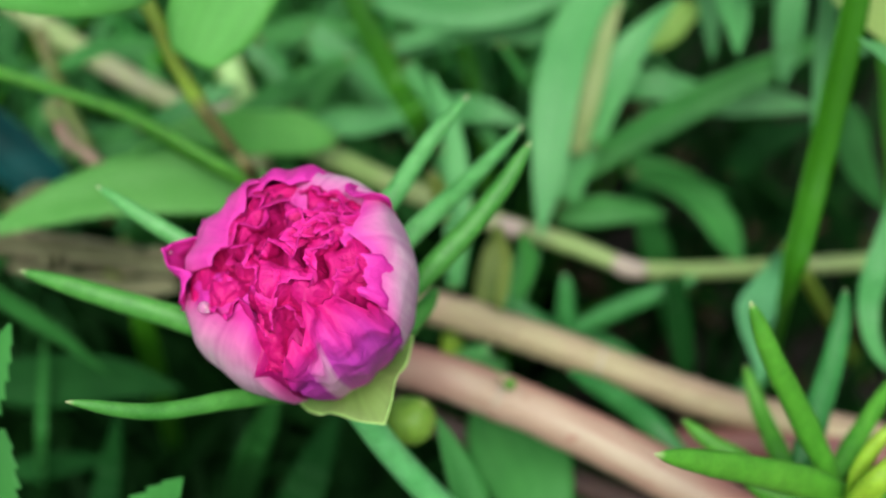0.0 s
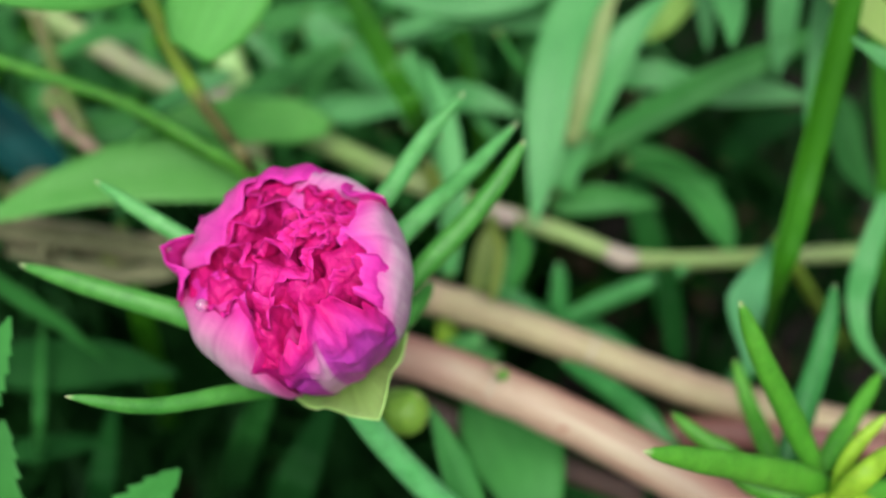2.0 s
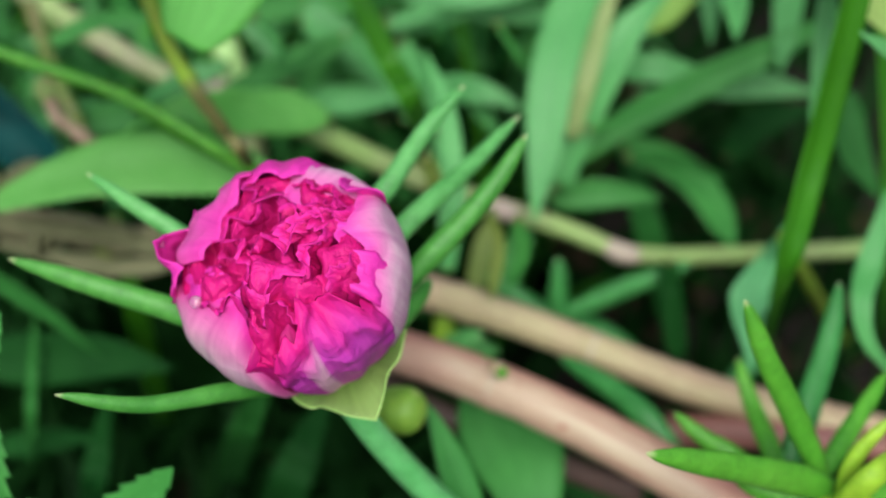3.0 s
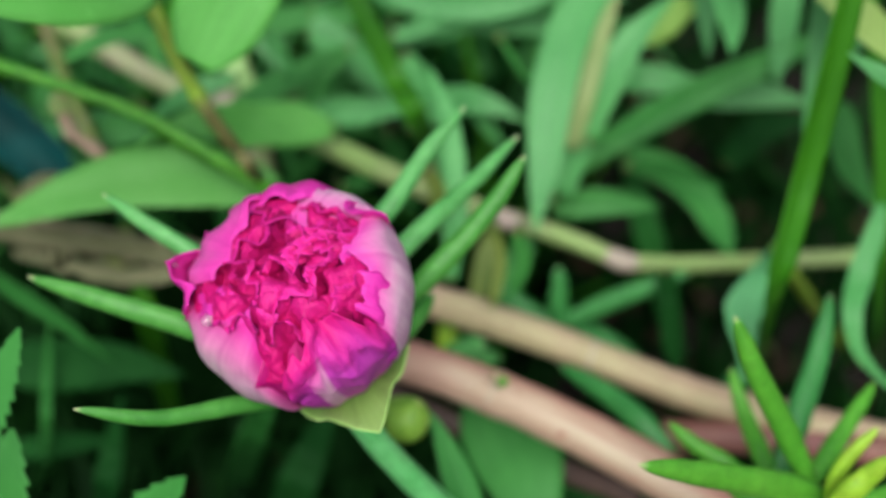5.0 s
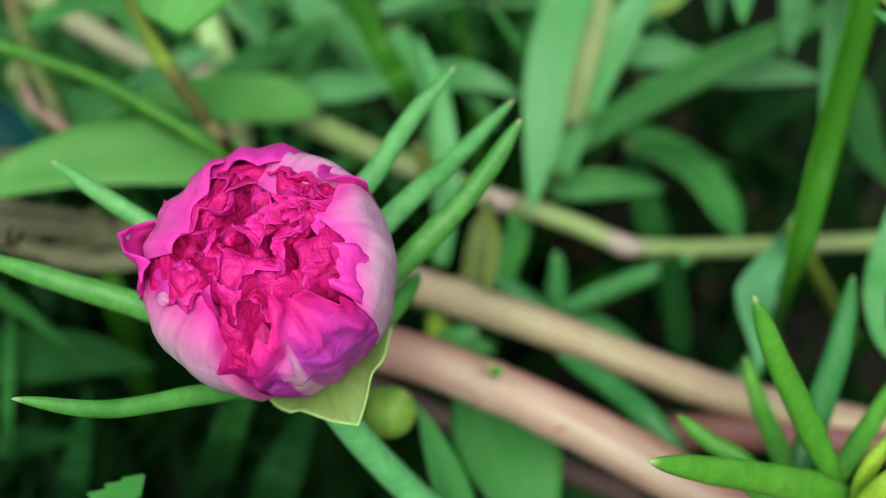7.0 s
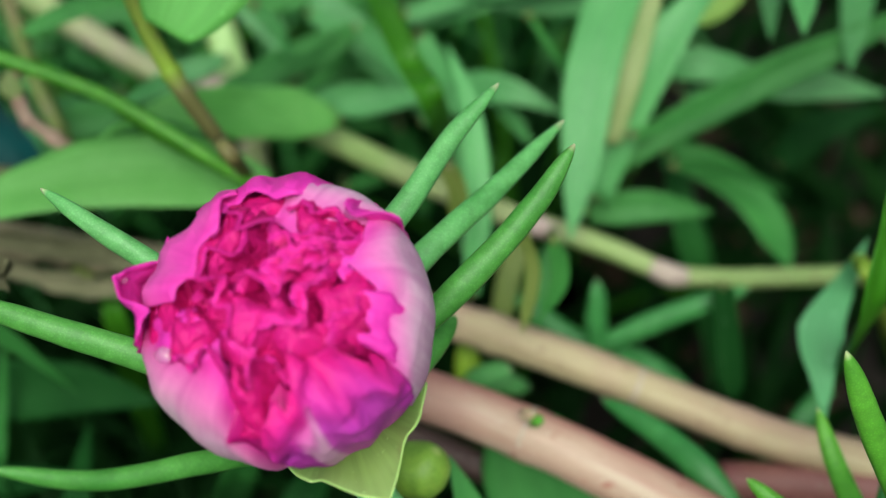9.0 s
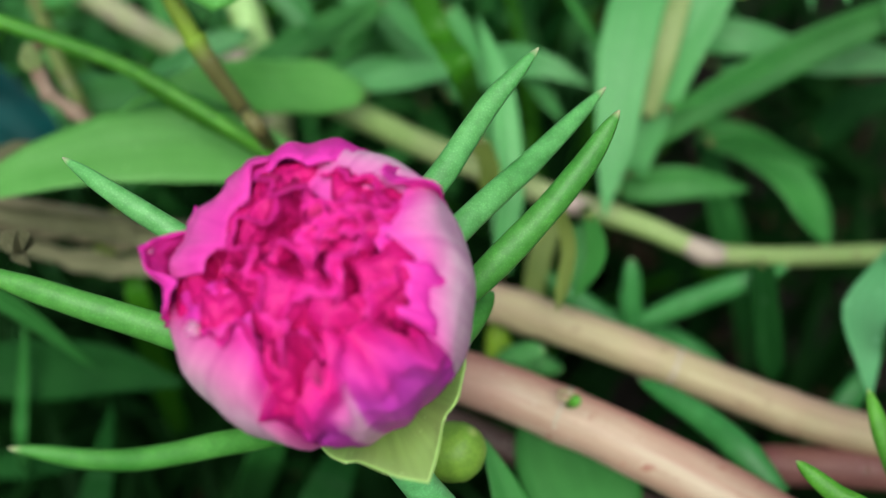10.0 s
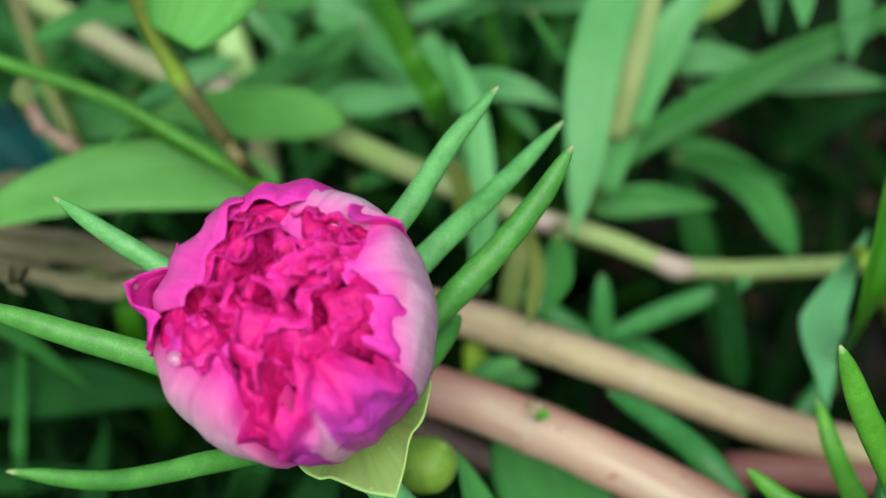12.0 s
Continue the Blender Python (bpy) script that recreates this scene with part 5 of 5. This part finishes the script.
saw = thing("saw_leaf_weed", (-0.0998, 0.1449, 0.0000), "weed with saw-edged light green leaves", "weed")
part("stem", tube([(-0.0998, 0.1449, 0.0000), (-0.0600, 0.0891, 0.1235), (-0.0594, 0.0894, 0.1387), (-0.0589, 0.0920, 0.1493), (-0.0591, 0.0940, 0.1536)], stem_radius(0.0012, 0.0008), n=20), STEM_GREEN, saw)
for pts, w in (
    ([(-0.0591, 0.0912, 0.1503), (-0.0565, 0.0936, 0.1550), (-0.0539, 0.0960, 0.1597), (-0.0513, 0.0991, 0.1653)], 0.00608),
    ([(-0.0592, 0.0841, 0.1362), (-0.0560, 0.0860, 0.1422), (-0.0539, 0.0886, 0.1491), (-0.0526, 0.0919, 0.1548)], 0.00894),
    ([(-0.0587, 0.0827, 0.1420), (-0.0540, 0.0838, 0.1452), (-0.0501, 0.0840, 0.1473), (-0.0463, 0.0841, 0.1493)], 0.00378),
    ([(-0.0460, 0.0850, 0.1299), (-0.0412, 0.0875, 0.1366), (-0.0366, 0.0892, 0.1423), (-0.0320, 0.0904, 0.1474)], 0.00846),
):
    part("leaf", blade(pts, w, shape="ovate", keel=0.15, teeth=9, n=110), GREEN, saw)

# the shade below the bloom is carried by these blades' darkened greens
shade = thing("grass_clump", (-0.1057, 0.2230, 0.0000), "grass blades below the bloom, shade put into their dark green", "grass", "grass clumps")
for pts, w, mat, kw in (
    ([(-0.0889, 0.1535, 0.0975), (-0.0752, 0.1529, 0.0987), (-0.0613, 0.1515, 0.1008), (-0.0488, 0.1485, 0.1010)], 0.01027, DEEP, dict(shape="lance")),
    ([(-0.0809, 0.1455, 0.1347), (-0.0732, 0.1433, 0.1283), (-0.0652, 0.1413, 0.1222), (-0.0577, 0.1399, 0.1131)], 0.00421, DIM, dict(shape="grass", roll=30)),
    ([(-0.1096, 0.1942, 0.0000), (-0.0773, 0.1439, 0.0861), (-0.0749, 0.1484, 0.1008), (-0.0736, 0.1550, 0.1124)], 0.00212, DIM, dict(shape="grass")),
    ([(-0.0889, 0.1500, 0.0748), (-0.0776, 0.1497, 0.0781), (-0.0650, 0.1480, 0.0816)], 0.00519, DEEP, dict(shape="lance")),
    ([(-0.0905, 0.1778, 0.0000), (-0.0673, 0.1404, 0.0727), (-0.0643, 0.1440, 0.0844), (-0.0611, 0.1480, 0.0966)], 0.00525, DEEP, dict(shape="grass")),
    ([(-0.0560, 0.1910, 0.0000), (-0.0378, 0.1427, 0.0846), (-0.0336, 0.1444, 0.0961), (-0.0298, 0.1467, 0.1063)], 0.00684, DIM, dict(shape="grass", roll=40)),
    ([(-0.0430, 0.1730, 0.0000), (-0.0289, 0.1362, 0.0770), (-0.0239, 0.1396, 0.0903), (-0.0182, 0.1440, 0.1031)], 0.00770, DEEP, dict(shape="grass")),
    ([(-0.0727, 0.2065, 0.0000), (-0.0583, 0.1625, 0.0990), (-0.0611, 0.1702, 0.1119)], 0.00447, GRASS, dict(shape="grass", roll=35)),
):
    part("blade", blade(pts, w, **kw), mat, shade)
    if pts[0][2] > 0.02:
        stalk(shade, pts[0])

sprig = thing("moss_rose_shoot", (0.0094, 0.2324, 0.0000), "tiny pale green shoot between the two stems", "plant")
for pts, w, mat in (
    ([(0.0018, 0.1468, 0.1082), (0.0047, 0.1456, 0.1124), (0.0085, 0.1449, 0.1153)], 0.00465, SUCC),
    ([(0.0023, 0.1469, 0.1027), (0.0021, 0.1496, 0.1078), (0.0011, 0.1527, 0.1134)], 0.00499, SUCC_YOUNG),
    ([(0.0032, 0.1486, 0.1048), (0.0067, 0.1490, 0.1071), (0.0121, 0.1493, 0.1056)], 0.00416, SUCC),
):
    part("leaf", tube(pts, succulent_radius(w), n=18, seg=12, flat=0.6), mat, sprig)
    stalk(sprig, pts[0])

# dark teal strip lying in the grass
strip = thing("plastic_strip", (-0.0946, 0.2115, 0.1107), "dark teal plastic strip lying in the grass", "litter")
part("strip", blade([(-0.1206, 0.2220, 0.1232), (-0.1037, 0.2155, 0.1155), (-0.0933, 0.2103, 0.1092), (-0.0819, 0.2043, 0.1002)], 0.01137, shape="strap", keel=0.3, thick=0.001), TEAL, strip)
part("folded_edge", tube([(-0.1169, 0.2155, 0.1192), (-0.1053, 0.2103, 0.1130), (-0.0949, 0.2051, 0.1067), (-0.0850, 0.2008, 0.0997)], stem_radius(0.0016, 0.0016), n=20, seg=10, wobble=0.1), TEAL, strip)


# ---- undergrowth ----
dice = random.Random(11)


def undergrowth(name, label, material, count, tall, wide, reach, depth=(0.1, 0.72), near=0.23, span=0.3, clear=0.0, thin_right=False):
    """Many short blades on the soil, joined into one object."""
    bm = bmesh.new()
    made = 0
    while made < count:
        x, y = dice.uniform(-span, span), dice.uniform(*depth)
        if math.hypot(x, y - 0.1) < clear:
            continue
        if thin_right and x > 0.025 and dice.random() < 0.75:
            continue
        h = dice.uniform(*tall)
        a = dice.uniform(0, 2 * math.pi)
        out = Vector((math.cos(a), math.sin(a), 0)) * dice.uniform(*reach)
        foot = Vector((x, y, -0.004))
        top = foot + out + Vector((0, 0, h))
        # stays behind the plants that stand before it
        if not clear and min(foot.y * 0.766 - (foot.z - 0.26) * 0.643, top.y * 0.766 - (top.z - 0.26) * 0.643) < near:
            continue
        mid = foot + out * 0.35 + Vector((0, 0, h * 0.65))
        b = blade([foot, mid, top], dice.uniform(*wide), shape="grass", roll=dice.uniform(-50, 50), n=8, cols=5)
        me = bpy.data.meshes.new("tmp")
        b.to_mesh(me)
        b.free()
        bm.from_mesh(me)
        bpy.data.meshes.remove(me)
        made += 1
    me = bpy.data.meshes.new(name)
    bm.to_mesh(me)
    bm.free()
    me.materials.append(material)
    me.polygons.foreach_set("use_smooth", [True] * len(me.polygons))
    tagged(new(name, me), label, "grass", kind="stuff")


undergrowth("undergrowth", "dense grass behind the flower, the shade of the gaps put into its dark green", UNDER, 1900, (0.01, 0.08), (0.003, 0.007), (0.005, 0.05), thin_right=True)
undergrowth("undergrowth", "dense grass close under the flower, shade put into its dark green", UNDER, 1800, (0.01, 0.07), (0.003, 0.007), (0.01, 0.05), (0.08, 0.5), 0.225, 0.2, thin_right=True)
# this tall ring is an addition out of view that holds back low skylight
undergrowth("tall_grass", "tall green grass added round the flower, out of view, to block low skylight", UNDER_MID, 420, (0.12, 0.3), (0.004, 0.009), (0.02, 0.1), (0.15, 1.0), 0.0, 0.8, 0.42)
undergrowth("leaf_litter", "dead brown leaves and grass lying on the soil", LITTER, 160, (0.004, 0.02), (0.004, 0.01), (0.01, 0.04), (0.1, 0.5), 0.23, 0.2)
undergrowth("meadow_grass", "short grass all round in the shade-darkened green", UNDER, 3000, (0.02, 0.09), (0.004, 0.008), (0.01, 0.06), (-1.3, 1.8), 0.0, 1.5, 0.5)


def grass_tuft(material, label, count, seed):
    """A tuft of arching blades that spring from one foot."""
    d = random.Random(seed)
    tuft = thing("grass_tuft", (0, 0, 0), label, "grass", "grass tufts behind the flower")
    for i in range(count):
        a = 2 * math.pi * (i + d.uniform(0, 0.8)) / count
        out = Vector((math.cos(a), math.sin(a), 0)) * d.uniform(0.015, 0.075)
        h = d.uniform(0.045, 0.115)
        foot = Vector((d.uniform(-0.004, 0.004), d.uniform(-0.004, 0.004), -0.004))
        pts = [foot, foot + out * 0.25 + Vector((0, 0, h * 0.55)), foot + out * 0.7 + Vector((0, 0, h * 0.95)), foot + out * 1.15 + Vector((0, 0, h * d.uniform(0.75, 1.05)))]
        part("blade", blade(pts, d.uniform(0.0026, 0.0052), shape="grass", roll=d.uniform(-50, 50), n=14, cols=7), material, tuft)
    return tuft


kinds = [grass_tuft(m, text, n, i) for i, (m, text, n) in enumerate((
    (GREEN, "tuft of mid-green grass growing behind the flower", 10),
    (PALE, "tuft of pale green grass growing behind the flower", 9),
    (GREEN, "tuft of mid-green grass growing behind the flower", 8),
    (PALE, "tuft of pale green grass growing behind the flower", 11),
    # this tuft takes the green darkened for shade
    (DEEP, "tuft of grass behind the flower, shade put into its dark green", 10),
    (GRASS, "tuft of strong green grass growing behind the flower", 10),
))]
spots = [(-0.08, 0.44), (0.01, 0.47), (-0.03, 0.5), (-0.16, 0.42), (-0.13, 0.46), (0.0, 0.4), (-0.05, 0.42), (-0.01, 0.54)]
dice = random.Random(23)
while len(spots) < 40:
    x, y = dice.uniform(-0.24, 0.26), dice.uniform(0.37, 0.66)
    if x > 0.04 and dice.random() < 0.88 or any(math.hypot(x - a, y - b) < 0.03 for a, b in spots):
        continue
    spots.append((x, y))
# tufts in the half shade, further left where the growth is thicker
while len(spots) < 60:
    x, y = dice.uniform(-0.2, 0.03), dice.uniform(0.25, 0.4)
    if any(math.hypot(x - a, y - b) < 0.024 for a, b in spots):
        continue
    spots.append((x, y))
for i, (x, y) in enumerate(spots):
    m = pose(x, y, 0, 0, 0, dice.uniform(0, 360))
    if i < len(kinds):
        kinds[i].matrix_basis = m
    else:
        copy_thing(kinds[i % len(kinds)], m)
